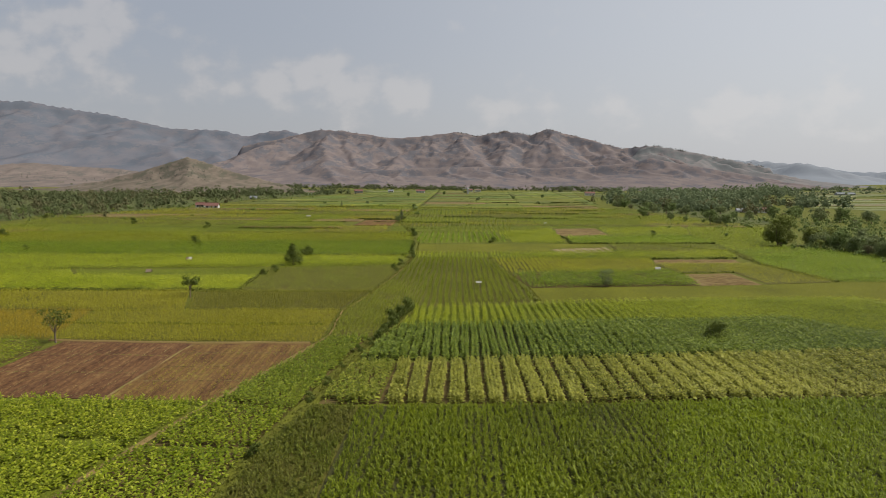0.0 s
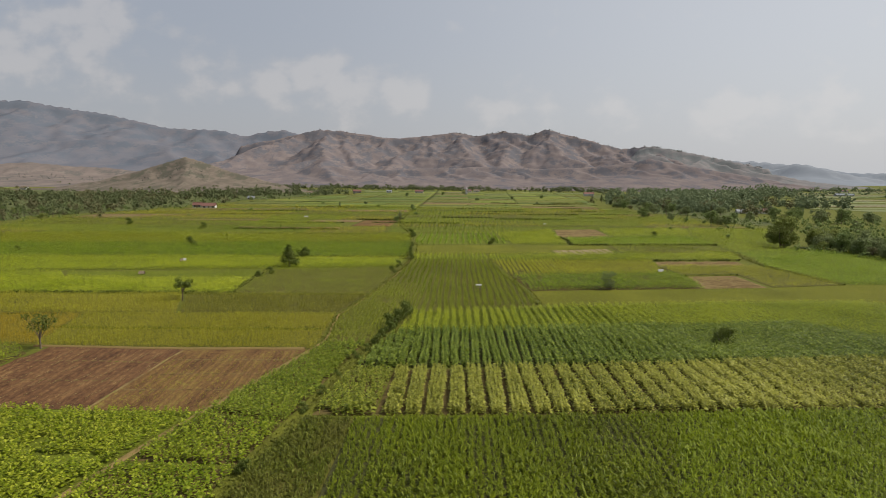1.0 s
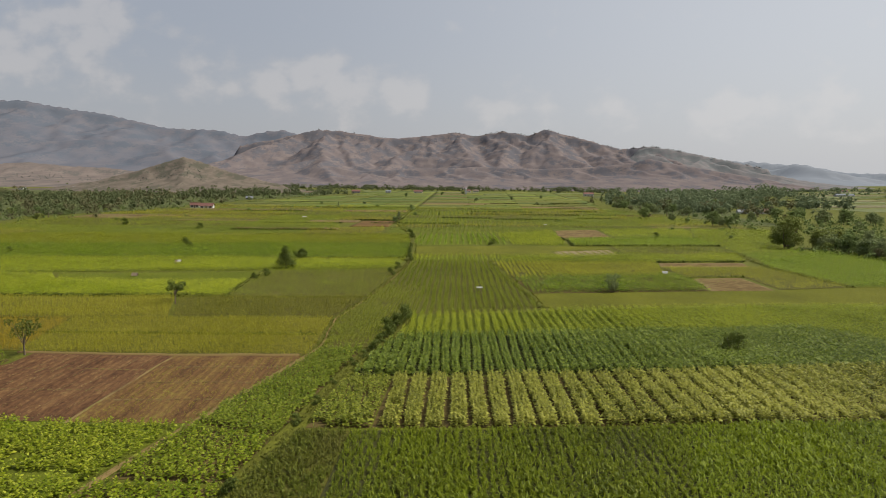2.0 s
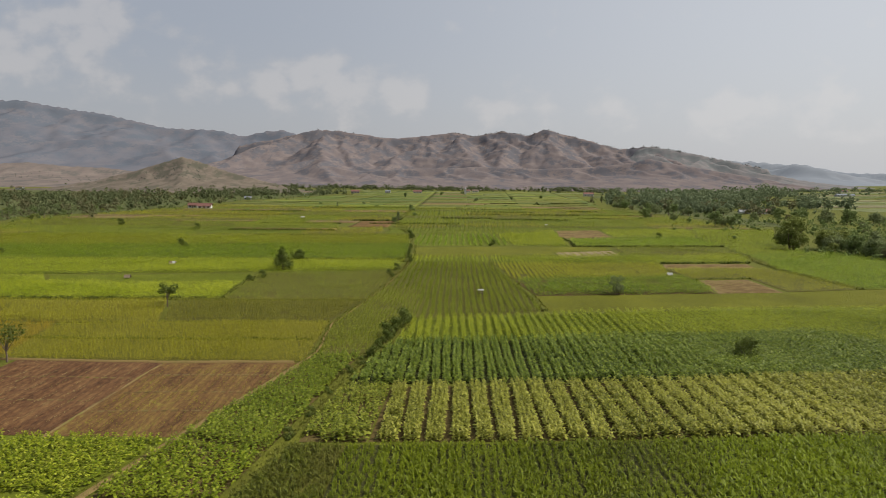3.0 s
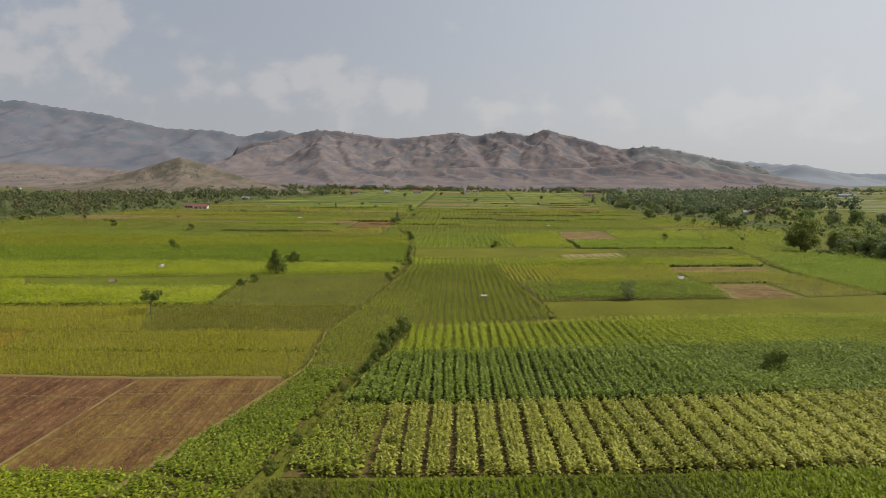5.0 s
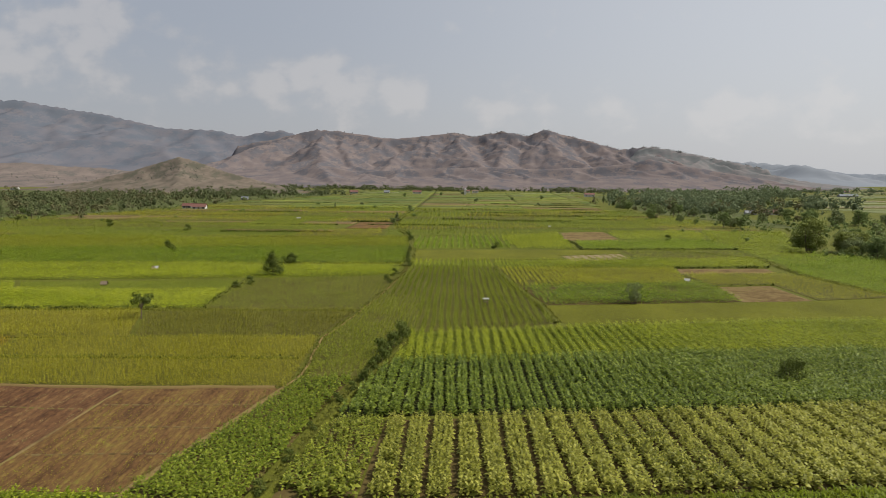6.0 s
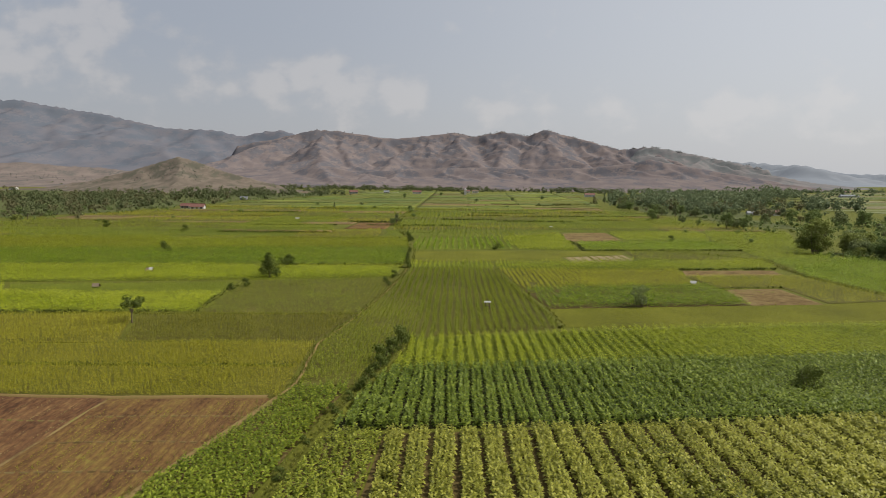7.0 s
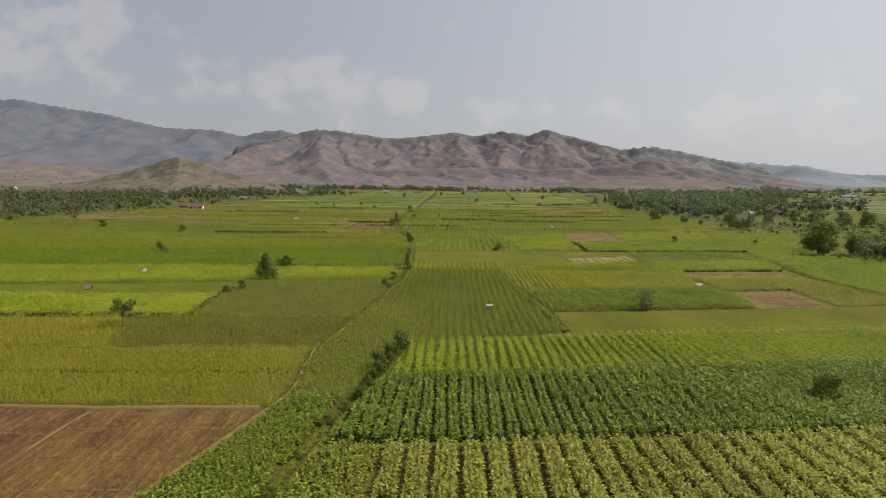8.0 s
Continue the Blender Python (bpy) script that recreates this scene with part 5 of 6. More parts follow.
def tree(name, label, seed, height, width, bole, lobes, leaves, leaf, material, category="tree", shape="round", stems=1, solid=0.5, lobe=1.0):
    """A tapered trunk with limbs that carry the lobes of an uneven crown."""
    rng = np.random.default_rng(seed)
    thing = tagged(new(name), label, category)
    centres, radii, wood = [], [], []
    top = height * 0.86
    for k in range(lobes):
        u = (k + 0.5) / lobes
        a = k * 2.4 + rng.uniform(-0.5, 0.5)
        if shape == "cone":
            z = bole + (top - bole) * u
            reach = width / 2 * (1 - u) ** 0.8 * rng.uniform(0.5, 0.8)
            rad = width * (0.30 - 0.18 * u)
        elif shape == "flat":
            z = height * rng.uniform(0.62, 0.92)
            reach = width / 2 * rng.uniform(0.2, 0.85)
            rad = width * rng.uniform(0.13, 0.20)
        elif shape == "clump":
            z = height * rng.uniform(0.06, 0.88)
            reach = width / 2 * math.sqrt(max(0.1, 1 - (z / height * 1.3 - 0.5) ** 2)) * rng.uniform(0.2, 0.78)
            rad = width * rng.uniform(0.14, 0.22)
        elif shape == "vase":
            z = bole + (top - bole) * rng.uniform(0.05, 1) ** 0.8
            reach = width / 2 * (0.35 + 0.65 * z / height) * rng.uniform(0.3, 0.8)
            rad = width * rng.uniform(0.16, 0.24)
        else:
            z = bole + (top - bole) * rng.uniform(0.12, 1.0)
            reach = width / 2 * math.sqrt(max(0.05, 1 - ((z - bole) / (height - bole) * 1.5 - 0.55) ** 2)) * rng.uniform(0.3, 0.78)
            rad = width * rng.uniform(0.17, 0.26)
        centres.append((math.cos(a) * reach, math.sin(a) * reach, z))
        radii.append(rad * lobe * rng.uniform(0.8, 1.2))
    lean = rng.uniform(-0.04, 0.04, 2) * height
    for s in range(stems):
        o = rng.uniform(-0.1, 0.1, 2) * width * (stems > 1)
        z = np.linspace(0, 1, 6)
        line = np.stack([o[0] * (1 + 2 * z) + lean[0] * z ** 1.5, o[1] * (1 + 2 * z) + lean[1] * z ** 1.5, z * height * 0.72], -1)
        r0 = height * (0.022 if stems == 1 else 0.012)
        if stems == 1:
            wood.append(tube(line, r0 * (1.25 - 1.05 * z), 7))
        else:
            part("stem", make_mesh("stem", *tube(line, r0 * (1.25 - 1.05 * z), 6), MAT["bark"], True), thing)
    for c in centres[:: max(1, lobes // 7)] if stems == 1 else []:
        z0 = min(bole * rng.uniform(0.75, 1.05), c[2] * 0.8)
        a = np.array([lean[0] * (z0 / height) ** 1.5, lean[1] * (z0 / height) ** 1.5, z0])
        b = np.array(c)
        m = (a + b) / 2 + np.array([0, 0, 0.06 * height])
        wood.append(tube([a, (a + m) / 2, m, b], [height * 0.011, height * 0.009, height * 0.006, height * 0.003], 5))
    if wood:
        v, f = gather(wood)
        part("trunk", make_mesh("trunk", v, f, MAT["bark"], True), thing)
    v, f = gather(leafy_mass(rng, centres[::3], radii[::3], fill=solid) + [leaf_cloud(rng, centres, radii, leaves, leaf)])
    v[:, 2] = np.maximum(v[:, 2], 0.05)
    part("crown", make_mesh("crown", v, f, MAT[material]), thing)
    return thing


def place(thing, x, y, yaw=0.0, size=1.0):
    thing.matrix_basis = Matrix.LocRotScale((x, y, 0), Euler((0, 0, yaw)), (size,) * 3)
    return thing


# lone trees and bushes among the fields
place(tree("lone_tree", "slender tiered dark green tree among maize", 1, 5.8, 4.2, 0.7, 22, 1900, 0.17, "bush_dark", shape="cone", solid=0.5), -38.6, 146.6)
place(tree("lone_tree", "small rounded dark tree at a field edge", 2, 3.0, 3.4, 0.7, 14, 900, 0.16, "bush_dark"), -38.8, 161)
place(tree("lone_tree", "small dark tree with a bare pale trunk", 3, 3.7, 3.4, 1.5, 9, 800, 0.15, "bush_dark", shape="flat", solid=0.4), -45, 104.4)
place(tree("lone_tree", "leaning thin tree with a flat open crown", 4, 4.3, 3.8, 1.4, 16, 620, 0.13, "bush_dark", shape="flat", solid=0.2, lobe=0.8), -48.6, 74.2)
place(tree("bush", "dark loose bush standing in the tobacco", 5, 2.7, 3.8, 0.2, 22, 1300, 0.12, "bush_dark", category="bush", stems=5, solid=0.4, lobe=0.68), 33.2, 81, 0, 0.95)
place(tree("bush", "tall feathery bush in deep green tobacco", 6, 3.7, 4.6, 0.3, 26, 1000, 0.13, "crown_grey", category="bush", shape="vase", stems=8, solid=0.2, lobe=0.5), 28.6, 121.6)
hedge = tree("bush", "dark green bush on the ditch bank", 7, 1.9, 2.3, 0.2, 10, 700, 0.12, "bush_dark", category="bush", stems=4)
tagged(hedge, group="ditch bushes")
place(hedge, -7.9, 94, 0, 1.15)
for x, y, a, s in ((-7.4, 96.5, 2, 0.9), (-8.3, 91, 1, 0.8), (-8.9, 87.5, 2.2, 0.9), (-9.1, 84.8, 0.4, 0.7), (-9.5, 82.0, 4, 0.55), (-9.9, 78.6, 5, 0.6), (-10.5, 75.6, 2, 0.4), (-11.3, 72.4, 3, 0.42), (-12.2, 66, 3, 0.32), (-12.6, 60.2, 1, 0.38), (-13.2, 55.6, 2, 0.42), (-14.6, 44, 5, 0.5),
                   (-13.5, 148, 1, 0.7), (-13.9, 139, 3, 0.7), (-11.6, 164, 2, 0.7), (-12.2, 168, 1, 0.5), (-12.4, 172, 2, 0.6), (-12.7, 176, 4, 0.55), (-13.0, 181, 4, 0.6), (-13.2, 186, 3, 0.5), (-13.5, 192, 1, 0.55), (-13.8, 199, 2, 0.5), (-39.4, 135, 2, 0.7), (-40.6, 130.6, 4, 0.6), (11, 204.5, 0, 0.9), (73, 238, 1, 1.0), (-16.2, 231, 2, 1.2), (-15.4, 225, 1, 0.8), (-79, 189, 3, 1.2), (-150, 205, 4, 1.2), (-117, 168, 2, 0.7), (-139, 268, 2, 1.3), (-101, 252, 1, 1.1)):
    copy_thing(hedge, Matrix.LocRotScale((x, y, 0), Euler((0, 0, a)), (s, s, s)))

# woods: a few grown forms, set out singly
FORMS = [tree("tree", "dark green broadleaf tree in the valley wood", 11, 9.0, 9.0, 1.2, 30, 2300, 0.26, "crown_green", lobe=0.8),
         tree("tree", "tall dark broadleaf tree in the valley wood", 12, 11.5, 9.0, 2.0, 34, 2600, 0.28, "crown_green", lobe=0.78),
         tree("tree", "grey-green spreading tree in the valley wood", 13, 7.5, 10.0, 1.2, 30, 2300, 0.26, "crown_grey", lobe=0.74),
         tree("tree", "olive bushy tree in the valley wood", 14, 6.0, 7.5, 0.4, 26, 2000, 0.25, "bamboo", stems=3, lobe=0.82),
         tree("tree", "dry brownish tree in the valley wood", 15, 7.0, 7.0, 1.6, 20, 1300, 0.24, "crown_dry", lobe=0.76, solid=0.35),
         tree("tree", "slim tall tree in the valley wood", 16, 10.5, 4.6, 2.2, 18, 1300, 0.25, "crown_grey", shape="cone", lobe=0.75),
         tree("tree", "grey-green rounded tree in the valley wood", 17, 8.5, 9.0, 1.0, 32, 2400, 0.26, "crown_grey", lobe=0.78),
         tree("tree", "low dense bush in the valley wood", 18, 3.6, 6.5, 0.2, 24, 1600, 0.22, "crown_green", stems=3, lobe=0.82)]
for form in FORMS:
    tagged(form, group="trees of the valley woods")
placed = set()


def set_tree(form, x, y, yaw, size):
    m = Matrix.LocRotScale((x, y, 0), Euler((0, 0, yaw)), (size, size, size))
    if form in placed:
        copy_thing(form, m)
    else:
        placed.add(form)
        form.matrix_basis = m


pick = random.Random(5)
# bamboo and thicket at the near corner of the east wood
clump = place(tree("bamboo_clump", "dense olive bamboo clump with feathery top", 21, 10.6, 10.4, 0.4, 60, 6000, 0.26, "bamboo", category="bamboo", shape="clump", stems=9, lobe=0.8), 104, 207)
copy_thing(clump, Matrix.LocRotScale((114, 206, 0), Euler((0, 0, 2)), (0.72, 0.72, 0.62)))
copy_thing(clump, Matrix.LocRotScale((124, 214, 0), Euler((0, 0, 4)), (0.7, 0.7, 0.58)))
for k in range(58):
    u = pick.random()
    x, y = 111 + 4 * u + abs(pick.gauss(0, 11)), 203 - 36 * u + pick.uniform(-2, 12)
    set_tree(FORMS[pick.choice((0, 2, 3, 3, 6, 7, 7, 4))], x, y, pick.uniform(0, 6), pick.uniform(0.5, 0.9))
# single trees along the wood's front and the tall group behind the meadow
for x, y, f, s in ((106, 366, 0, 1.0), (109.5, 369, 4, 0.8), (103, 364, 7, 0.5), (116, 349, 6, 0.62), (121, 340, 3, 0.6), (121, 307, 1, 0.74), (125, 309, 6, 0.78), (129, 308, 0, 0.84), (133, 316, 4, 0.6), (113.5, 279, 7, 0.6), (117, 330, 7, 0.4), (135, 300, 7, 0.5), (141, 290, 3, 0.45),
                   (168, 342, 1, 1.06), (174, 336, 0, 1.1), (181, 344, 1, 1.1), (187, 333, 6, 1.15), (193, 340, 4, 1.2), (199, 335, 1, 1.05), (205, 342, 0, 1.15), (212, 330, 6, 1.0), (219, 345, 2, 1.1), (178, 352, 4, 1.1), (228, 338, 1, 0.8), (160, 352, 6, 0.8), (154, 358, 0, 0.7), (240, 352, 4, 0.9), (196, 318, 4, 0.7), (210, 310, 3, 0.8),
                   (150, 262, 3, 0.6), (158, 250, 2, 0.6), (166, 268, 4, 0.7), (176, 256, 6, 0.7), (188, 272, 3, 0.7), (140, 238, 7, 0.7), (148, 226, 3, 0.6), (172, 292, 7, 0.7), (160, 284, 7, 0.6), (185, 300, 2, 0.6), (200, 262, 0, 0.7), (152, 204, 6, 0.7), (163, 222, 0, 0.8), (175, 236, 4, 0.8)):
    set_tree(FORMS[f], x, y, pick.uniform(0, 6), s)
# east wood
n = 0
while n < 95:
    y = pick.uniform(390, 760)
    x = right_edge(y) + 6 + abs(pick.gauss(0, 1)) * (16 + y * 0.12)
    if x > 0.5 * y or (420 < y < 465 and 178 < x < 235):
        continue
    set_tree(FORMS[pick.choice((0, 0, 1, 2, 3, 4, 6, 6, 7, 5))], x, y, pick.uniform(0, 6), pick.uniform(0.6, 1.05))
    n += 1
# west wood: thin and low along its front, with grass between
n = 0
while n < 96:
    y = pick.uniform(262, 420) if n < 85 else pick.uniform(420, 760)
    x = left_edge(y) - 3 - abs(pick.gauss(0, 1)) * (16 + y * 0.16)
    if x < -y * 0.85:
        continue
    set_tree(FORMS[pick.choice((0, 2, 2, 3, 4, 4, 5, 6, 7, 7))], x, y, pick.uniform(0, 6), pick.uniform(0.38, 0.82))
    n += 1
# scattered trees over the far fields
for x, y, f, s in ((-28, 312, 5, 0.62), (-29, 304, 0, 0.5), (-27.5, 322, 3, 0.5), (-24, 370, 7, 0.8), (-31, 440, 1, 0.5), (-29, 425, 7, 0.9), (-58, 470, 7, 0.9), (-85, 460, 5, 0.5), (-75, 520, 2, 0.5), (-130, 400, 7, 0.7), (-110, 520, 7, 0.8), (20, 640, 2, 0.7), (60, 700, 0, 0.6),
                   (-60, 760, 1, 0.7), (-10, 380, 7, 0.5), (8, 350, 7, 0.45), (40, 520, 7, 0.7), (70, 560, 2, 0.5), (85, 430, 7, 0.6), (52, 330, 7, 0.4), (-140, 330, 7, 0.5), (-160, 300, 7, 0.5), (100, 760, 0, 0.7), (-20, 880, 0, 0.8), (10, 960, 2, 0.9)):
    set_tree(FORMS[f], x, y, pick.uniform(0, 6), s)


def shaded_wood_floor(label, edge):
    """A sheet of overgrown ground beneath a wood, its shade put into the colour."""
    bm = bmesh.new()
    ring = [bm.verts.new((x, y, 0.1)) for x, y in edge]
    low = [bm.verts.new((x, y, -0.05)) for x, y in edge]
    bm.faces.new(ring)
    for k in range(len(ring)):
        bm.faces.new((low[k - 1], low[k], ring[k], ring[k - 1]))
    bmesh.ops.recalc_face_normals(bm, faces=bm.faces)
    return tagged(new("ground_wood", bm_mesh("ground_wood", bm, MAT["shaded_wood_floor"])), label, "ground", kind="structure")


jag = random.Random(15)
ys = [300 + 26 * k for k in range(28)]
shaded_wood_floor("scrubby ground under the east wood, darkened for the trees' shade", [(right_edge(y) + jag.uniform(8, 24), y) for y in ys] + [(0.44 * y + jag.uniform(-15, 10), y) for y in ys[::-1] if 0.44 * y > right_edge(y) + 40])
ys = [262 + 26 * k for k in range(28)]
shaded_wood_floor("scrubby ground under the west wood, darkened for the trees' shade", [(left_edge(y) - jag.uniform(8, 22), y) for y in ys] + [(-0.78 * y + jag.uniform(-15, 10), y) for y in ys[::-1] if -0.78 * y < left_edge(y) - 30])


def far_woods(name, label, patches, per, seed, material="crown_far_haze"):
    """Woods too far off to count: uneven crowns of small lobes over one another. patches: (x, y, spread, spread, number, height)."""
    g = np.random.default_rng(seed)
    out = []
    for x, y, rx, ry, n, h in patches:
        for _ in range(n):
            px, py, hh = x + g.normal(0, rx), y + g.normal(0, ry), h * g.uniform(0.45, 1.3)
            wide, k = g.uniform(0.3, 0.65), int(g.integers(5, 9))
            base = float(plain_height(px))
            c = [(px + g.normal(0, hh * wide * 0.5), py + g.normal(0, hh * wide * 0.5), base + hh * g.uniform(0.12, 0.84)) for q in range(k)]
            sizes = [hh * g.uniform(0.14, 0.28) for q in c]
            out += leafy_mass(g, [(px, py, base + hh * 0.34)], [hh * 0.26], 1.2, 0.6) + [leaf_cloud(g, c, sizes, per, hh * 0.095)]
    v, f = gather(out)
    v[:, 2] = np.maximum(v[:, 2], plain_height(v[:, 0]))
    return tagged(new(name, make_mesh(name, v, f, MAT[material])), label, "woods", kind="stuff")


def belts(y0, y1, x0, x1, n, h, seed):
    """Broken lines of trees across the valley, as patches for far_woods."""
    g = random.Random(seed)
    return [(g.uniform(x0, x1), g.uniform(y0, y1), g.uniform(12, 45), g.uniform(3, 8), g.randint(5, 14), h * g.uniform(0.7, 1.15)) for _ in range(n)]


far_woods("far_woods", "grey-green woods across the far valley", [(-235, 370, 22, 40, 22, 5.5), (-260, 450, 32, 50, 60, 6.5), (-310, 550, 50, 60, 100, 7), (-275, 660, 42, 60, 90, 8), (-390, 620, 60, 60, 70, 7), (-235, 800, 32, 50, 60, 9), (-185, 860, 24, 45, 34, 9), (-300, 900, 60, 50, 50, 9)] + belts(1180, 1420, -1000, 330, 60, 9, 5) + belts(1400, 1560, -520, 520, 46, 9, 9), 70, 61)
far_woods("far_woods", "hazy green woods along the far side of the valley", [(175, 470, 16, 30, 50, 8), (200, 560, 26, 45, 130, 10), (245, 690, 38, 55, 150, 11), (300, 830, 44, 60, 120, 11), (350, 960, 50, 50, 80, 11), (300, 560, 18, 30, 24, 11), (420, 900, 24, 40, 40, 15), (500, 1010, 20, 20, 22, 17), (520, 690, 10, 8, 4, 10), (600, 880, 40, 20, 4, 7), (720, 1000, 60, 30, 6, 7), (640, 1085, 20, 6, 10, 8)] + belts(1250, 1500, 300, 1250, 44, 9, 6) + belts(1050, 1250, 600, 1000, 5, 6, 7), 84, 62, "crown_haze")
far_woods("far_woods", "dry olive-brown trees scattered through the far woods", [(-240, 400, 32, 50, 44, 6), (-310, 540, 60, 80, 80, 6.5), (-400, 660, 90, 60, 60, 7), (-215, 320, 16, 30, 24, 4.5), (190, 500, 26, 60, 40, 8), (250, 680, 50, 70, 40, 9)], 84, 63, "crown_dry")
far_woods("undergrowth", "low green scrub along the wood edges", [(113, 198, 4, 10, 34, 2.6), (117, 178, 4, 9, 34, 2.6), (165, 250, 24, 30, 170, 3.6), (146, 400, 9, 40, 40, 2.8), (142, 500, 9, 40, 40, 3.2), (170, 650, 20, 60, 50, 4.0), (150, 300, 22, 18, 30, 2.4), (195, 330, 28, 16, 90, 4.0),
          (-200, 300, 8, 26, 30, 2.2), (-195, 400, 9, 40, 40, 2.6), (-205, 540, 12, 60, 60, 3.2), (-185, 720, 14, 70, 50, 4.0), (-235, 330, 22, 34, 34, 2.8)], 30, 67, "crown_green")
ridge = np.random.default_rng(9)
slopes = [ob for ob in scene.objects if ob.name.startswith("backdrop")]


def ground_height(x, y):
    """The height of the hills' surface at a place, 0 on the plain."""
    best = 0.0
    for ob in slopes:
        ok, spot, _, _ = ob.ray_cast((x, y, 900), (0, 0, -1))
        if ok:
            best = max(best, spot.z)
    return best


spots = []
for (ax, ay, az), (bx, by, bz), n in (((-557, 2540, 219), (-280, 2585, 190), 12), ((-30, 2600, 219), (62, 2599, 202), 10), ((62, 2599, 202), (187, 2593, 225), 26), ((187, 2593, 225), (348, 2577, 221), 26), ((348, 2577, 221), (551, 2541, 168), 14), ((551, 2541, 168), (737, 2493, 162), 22), ((737, 2493, 162), (893, 2442, 117), 40), ((893, 2442, 117), (1126, 2344, 49), 26)):
    for _ in range(n):
        t = ridge.random()
        x = ax + t * (bx - ax)
        z, y = max((ground_height(x, ay + t * (by - ay) + o), ay + t * (by - ay) + o) for o in range(-48, 49, 8))
        hh = ridge.uniform(4, 8)
        c = [(x + ridge.normal(0, 3), y - 3, z - 1 + hh * q) for q in (0.1, 0.35, 0.6)]
        spots.append(leaf_cloud(ridge, c, [hh * 0.3] * 3, 26, hh * 0.15))
for x0, x1, y0, y1, n, size in ((-480, -370, 930, 1010, 60, 2.6), (-1000, -560, 1250, 1500, 90, 3.2)):
    for _ in range(n):
        x, y = ridge.uniform(x0, x1), ridge.uniform(y0, y1)
        hit = ground_height(x, y)
        c = [(x + ridge.normal(0, size * 0.3), y, hit + size * q) for q in (0.2, 0.5, 0.8)]
        spots += leafy_mass(ridge, c[:1], [size * 0.4]) + [leaf_cloud(ridge, c, [size * 0.45] * 3, 12, size * 0.2)]
v, f = gather(spots)
tagged(new("ridge_trees", make_mesh("ridge_trees", v, f, MAT["crown_crest_haze"])), "thin line of small trees along the hill crests", "trees", kind="stuff")

# ---- buildings ----


def gable(bm, w, d, eave, ridge_z, over=0.4, thick=0.12):
    """Two sloping roof slabs over a w by d plan, the ridge along x."""
    for s in (-1, 1):
        a, b = Vector((0, s * (d / 2 + over), eave - over * (ridge_z - eave) / (d / 2))), Vector((0, 0, ridge_z))
        for x0, x1 in ((-w / 2 - over, w / 2 + over),):
            low = [bm.verts.new((x, p.y, p.z)) for x, p in ((x0, a), (x1, a), (x1, b), (x0, b))]
            top = [bm.verts.new((v.co.x, v.co.y, v.co.z + thick)) for v in low]
            bm.faces.new(low)
            bm.faces.new(top)
            for k in range(4):
                bm.faces.new((low[k - 1], low[k], top[k], top[k - 1]))
    bmesh.ops.recalc_face_normals(bm, faces=bm.faces)


def house(label, x, y, yaw, w, d, h, roof, wall, rise=0.32, windows=3):
    thing = tagged(new("house"), label, "house", group="valley houses")
    thing.matrix_basis = pose(x, y, float(plain_height(x)), 0, 0, yaw)
    bm = bmesh.new()
    box(bm, (-w / 2, -d / 2, 0), (w / 2, d / 2, h))
    for s in (-1, 1):
        tri = [bm.verts.new((s * w / 2, q, z)) for q, z in ((-d / 2, h), (d / 2, h), (0, h + d / 2 * rise * 1.9))]
        bm.faces.new(tri)
    part("wall", bm_mesh("wall", bm, MAT[wall]), thing)
    bm = bmesh.new()
    gable(bm, w, d, h, h + d / 2 * rise * 2)
    slabs = part("roof", bm_mesh("roof", bm, MAT[roof]), thing)
    bm = bmesh.new()
    top = h + d / 2 * rise * 2
    box(bm, (-w / 2 - 0.42, -0.16, top + 0.08), (w / 2 + 0.42, 0.16, top + 0.19))
    bmesh.ops.bevel(bm, geom=bm.edges[:], offset=0.04, segments=1)
    part("ridge_cap", bm_mesh("ridge_cap", bm, MAT[roof]), slabs)
    bm = bmesh.new()
    box(bm, (-0.5, -d / 2 - 0.05, 0), (0.5, -d / 2 + 0.02, 2.05))
    part("door", bm_mesh("door", bm, MAT["wood"]), thing)
    bm = bmesh.new()
    box(bm, (-0.6, -0.04, 0), (0.6, 0.03, 1.1))
    pane = bm_mesh("window", bm, MAT["opening"])
    bm = bmesh.new()
    for lo, hi in (((-0.7, -0.1, -0.1), (0.7, -0.02, 0.0)), ((-0.7, -0.1, 1.1), (0.7, -0.02, 1.2)), ((-0.7, -0.1, 0.0), (-0.6, -0.02, 1.1)), ((0.6, -0.1, 0.0), (0.7, -0.02, 1.1)), ((-0.03, -0.09, 0.0), (0.03, -0.045, 1.1))):
        box(bm, lo, hi)
    surround = bm_mesh("window_frame", bm, MAT["wood"])
    for k in range(windows):
        q = -w / 2 + (k + 0.5) * w / windows
        if abs(q) > 1.2:
            window = part("window", pane, thing, m=pose(q, -d / 2, min(1.0, h - 1.3)))
            part("window_frame", surround, window)
    return thing


house("long low house with a red tiled roof and white walls", -166, 424, 8, 8.2, 5.4, 1.7, "roof_red", "wall_white")
house("low house with a faded red roof and white gable", -177, 432, 4, 6, 4.6, 1.8, "roof_red", "wall_white", windows=2)
house("small grey house beside the wood", -199, 612, 0, 6, 4.4, 1.8, "tin", "wall_grey")
house("white house among far trees", -185, 800, 5, 9, 7, 3.2, "thatch", "wall_white")
house("white house far across the fields", -108, 1010, 0, 8, 6, 2.6, "tin", "wall_white")
house("reddish house far across the fields", -60, 1000, 0, 13, 7, 3.0, "roof_red", "wall_white")
house("small house at the edge of the far wood", -150, 950, 12, 12, 7, 3.0, "roof_red", "wall_grey")
house("house with a red roof under trees", 193, 940, 0, 14, 7, 3.4, "roof_red", "wall_white")
house("low red-roofed house in a clearing", 210, 448, -6, 11, 5, 1.9, "roof_red", "wall_white")
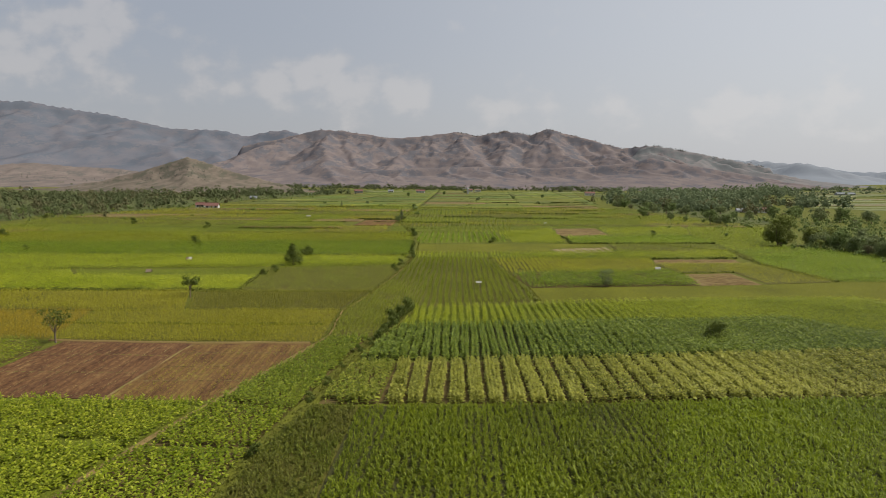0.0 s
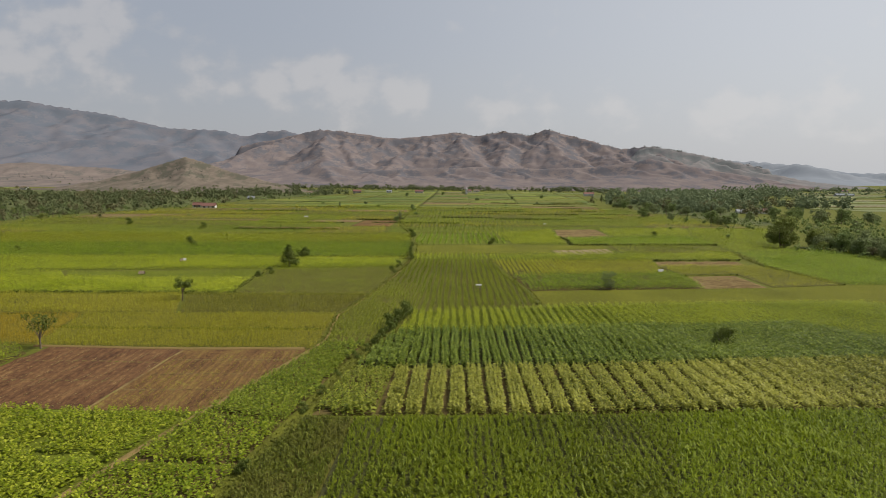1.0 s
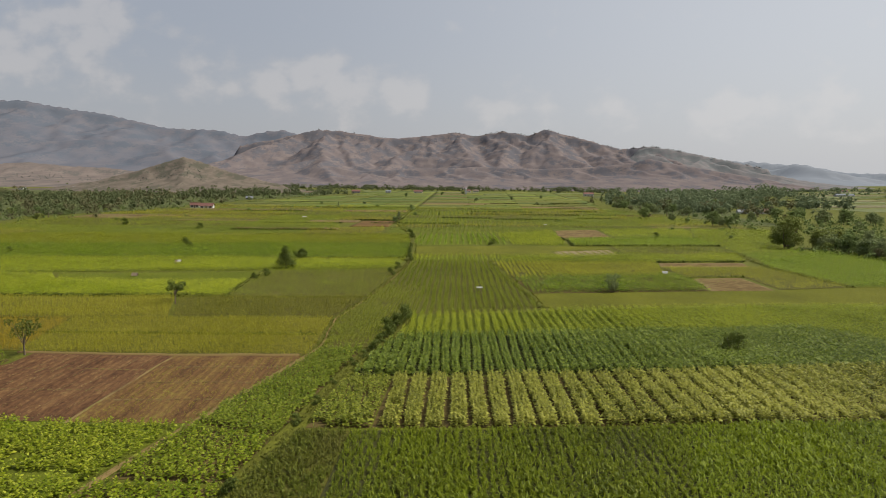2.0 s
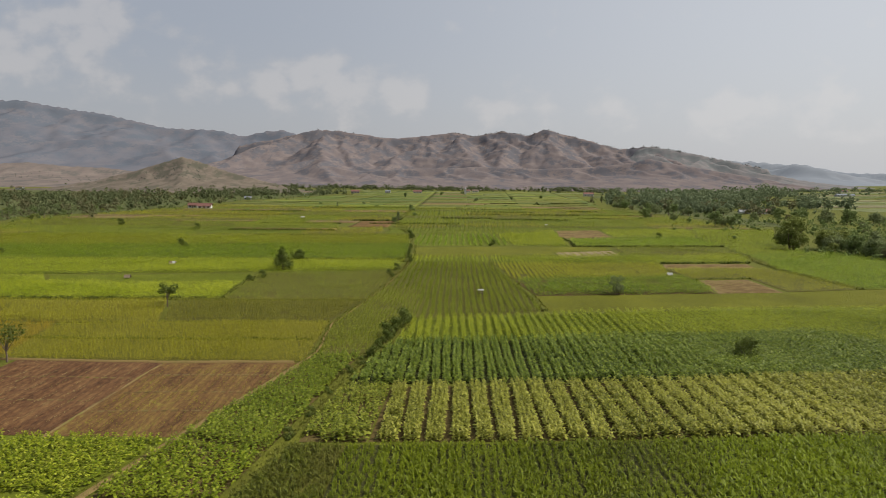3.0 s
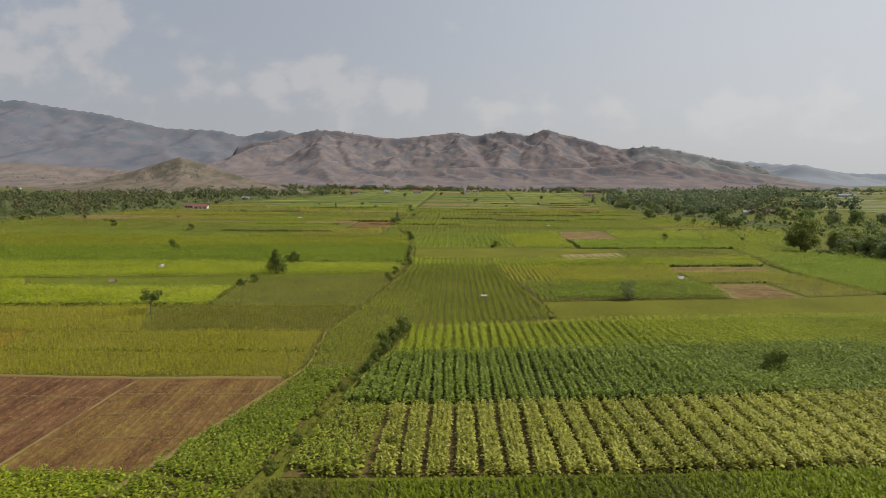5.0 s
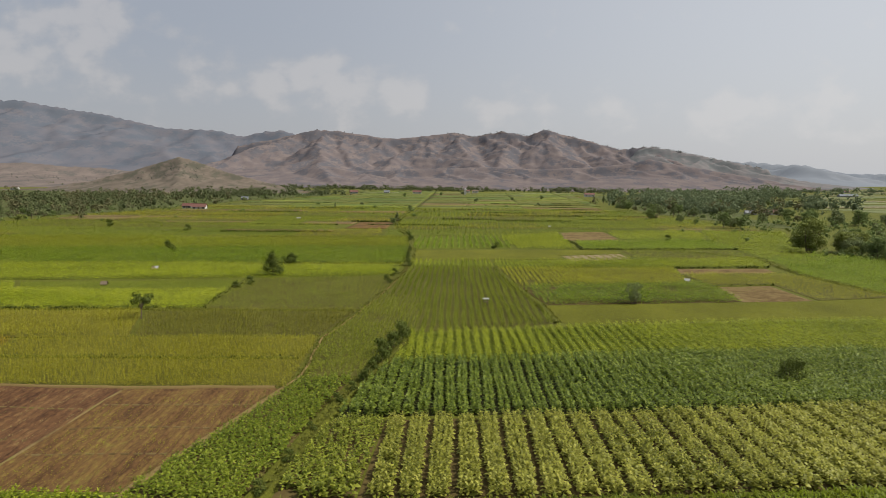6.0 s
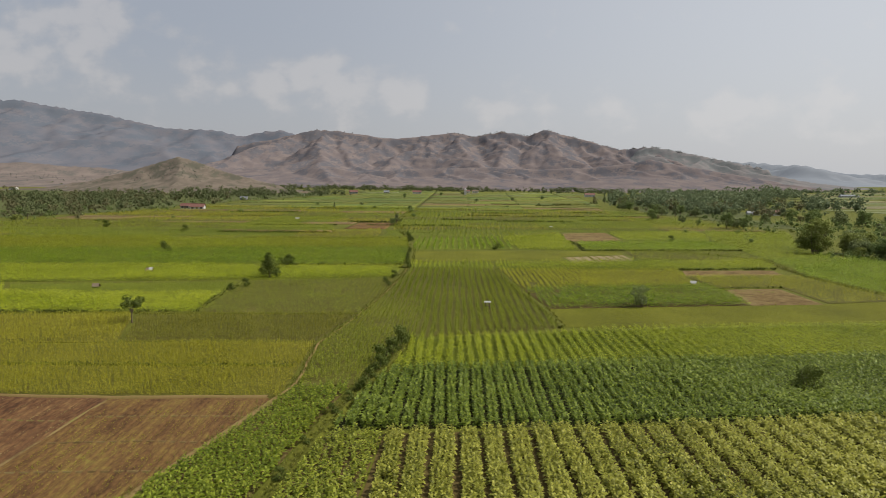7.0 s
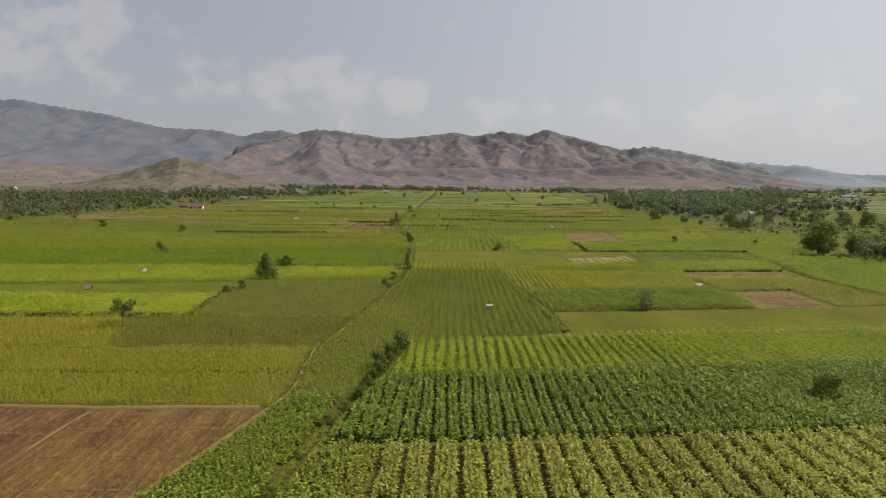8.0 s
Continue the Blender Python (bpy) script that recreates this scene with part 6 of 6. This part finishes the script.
house("low tin-roofed shed in a clearing", 197, 446, -6, 7, 4, 1.5, "tin", "wall_white", windows=1)
house("long grey shed in open fields", 590, 985, 3, 28, 7, 2.0, "slate", "wall_grey", windows=6)
house("grey tin-roofed hut in the thicket", 168, 232, 20, 6, 4, 2.4, "tin", "wall_grey", windows=1)
for k, (x, y) in enumerate(((-480, 920), (-445, 905), (-400, 930), (-395, 900), (-360, 940), (-620, 900), (-560, 930), (20, 1150), (35, 1160), (330, 800), (780, 1300))):
    house("small pale house in a far village", x, y, k * 17 % 40 - 20, 9 + k % 3, 6, 3.0, ("tin", "roof_red", "thatch")[k % 3], "wall_white", windows=2)
# little shrine tower far off
tower = tagged(new("tower"), "small white tower among far trees", "tower")
tower.matrix_basis = pose(14, 960, 0)
bm = bmesh.new()
box(bm, (-1.4, -1.4, 0), (1.4, 1.4, 8))
bmesh.ops.bevel(bm, geom=bm.edges[:], offset=0.2, segments=1)
part("shaft", bm_mesh("shaft", bm, MAT["wall_white"]), tower)
bm = bmesh.new()
bmesh.ops.create_cone(bm, segments=8, radius1=2.1, radius2=0.1, depth=2.6, cap_ends=True, matrix=Matrix.Translation((0, 0, 9.3)))
part("cap", bm_mesh("cap", bm, MAT["wall_grey"]), tower)


def field_hut(label, x, y, yaw, w, d, h, roof, rise=0.5, floor=False, sheet=False):
    """A field shelter: four posts under a small roof."""
    thing = tagged(new("field_hut"), label, "hut", group="field huts")
    thing.matrix_basis = pose(x, y, 0, 0, 0, yaw)
    bm = bmesh.new()
    bmesh.ops.create_cone(bm, segments=7, radius1=0.06, radius2=0.05, depth=h, cap_ends=True, matrix=Matrix.Translation((0, 0, h / 2)))
    post = bm_mesh("post", bm, MAT["wood"])
    for sx in (-1, 1):
        for sy in (-1, 1):
            part("post", post, thing, m=pose(sx * w * 0.45, sy * d * 0.45, 0))
    bm = bmesh.new()
    gable(bm, w, d, h - 0.05, h + rise, 0.18, 0.04)
    part("roof", bm_mesh("roof", bm, MAT[roof]), thing)
    if sheet:
        bm = bmesh.new()
        gable(bm, w * 0.45, d * 0.96, h, h + rise + 0.05, 0.1, 0.02)
        part("roof_sheet", bm_mesh("roof_sheet", bm, MAT["tarp"]), thing, "white plastic sheet", m=pose(w * 0.22, 0, 0.03))
    if floor:
        bm = bmesh.new()
        box(bm, (-w * 0.46, -d * 0.46, 0.62), (w * 0.46, d * 0.46, 0.70))
        part("bench", bm_mesh("bench", bm, MAT["wood"]), thing)
    return thing


field_hut("small field shelter with a white sheet roof on posts", 4.0, 117.6, 0, 0.72, 0.5, 1.25, "tarp", 0.04, True)
field_hut("low dark thatched hut half covered by a white sheet", -64.6, 150, 12, 1.1, 1.0, 0.7, "thatch", 0.35, sheet=True)
field_hut("low thatched hut in the olive grass", -65.3, 131.4, 10, 0.8, 0.8, 0.4, "thatch", 0.35)
field_hut("low hut with a white sheet roof beside maize", 45.4, 143.6, -20, 0.8, 0.8, 0.75, "tarp", 0.28)
field_hut("small white-roofed shelter far out in the fields", -76, 320, 0, 1.7, 1.3, 1.4, "tarp", 0.3)
field_hut("small white-roofed shelter far out in the fields", 40, 292, 0, 0.9, 0.8, 1.0, "tarp", 0.2)
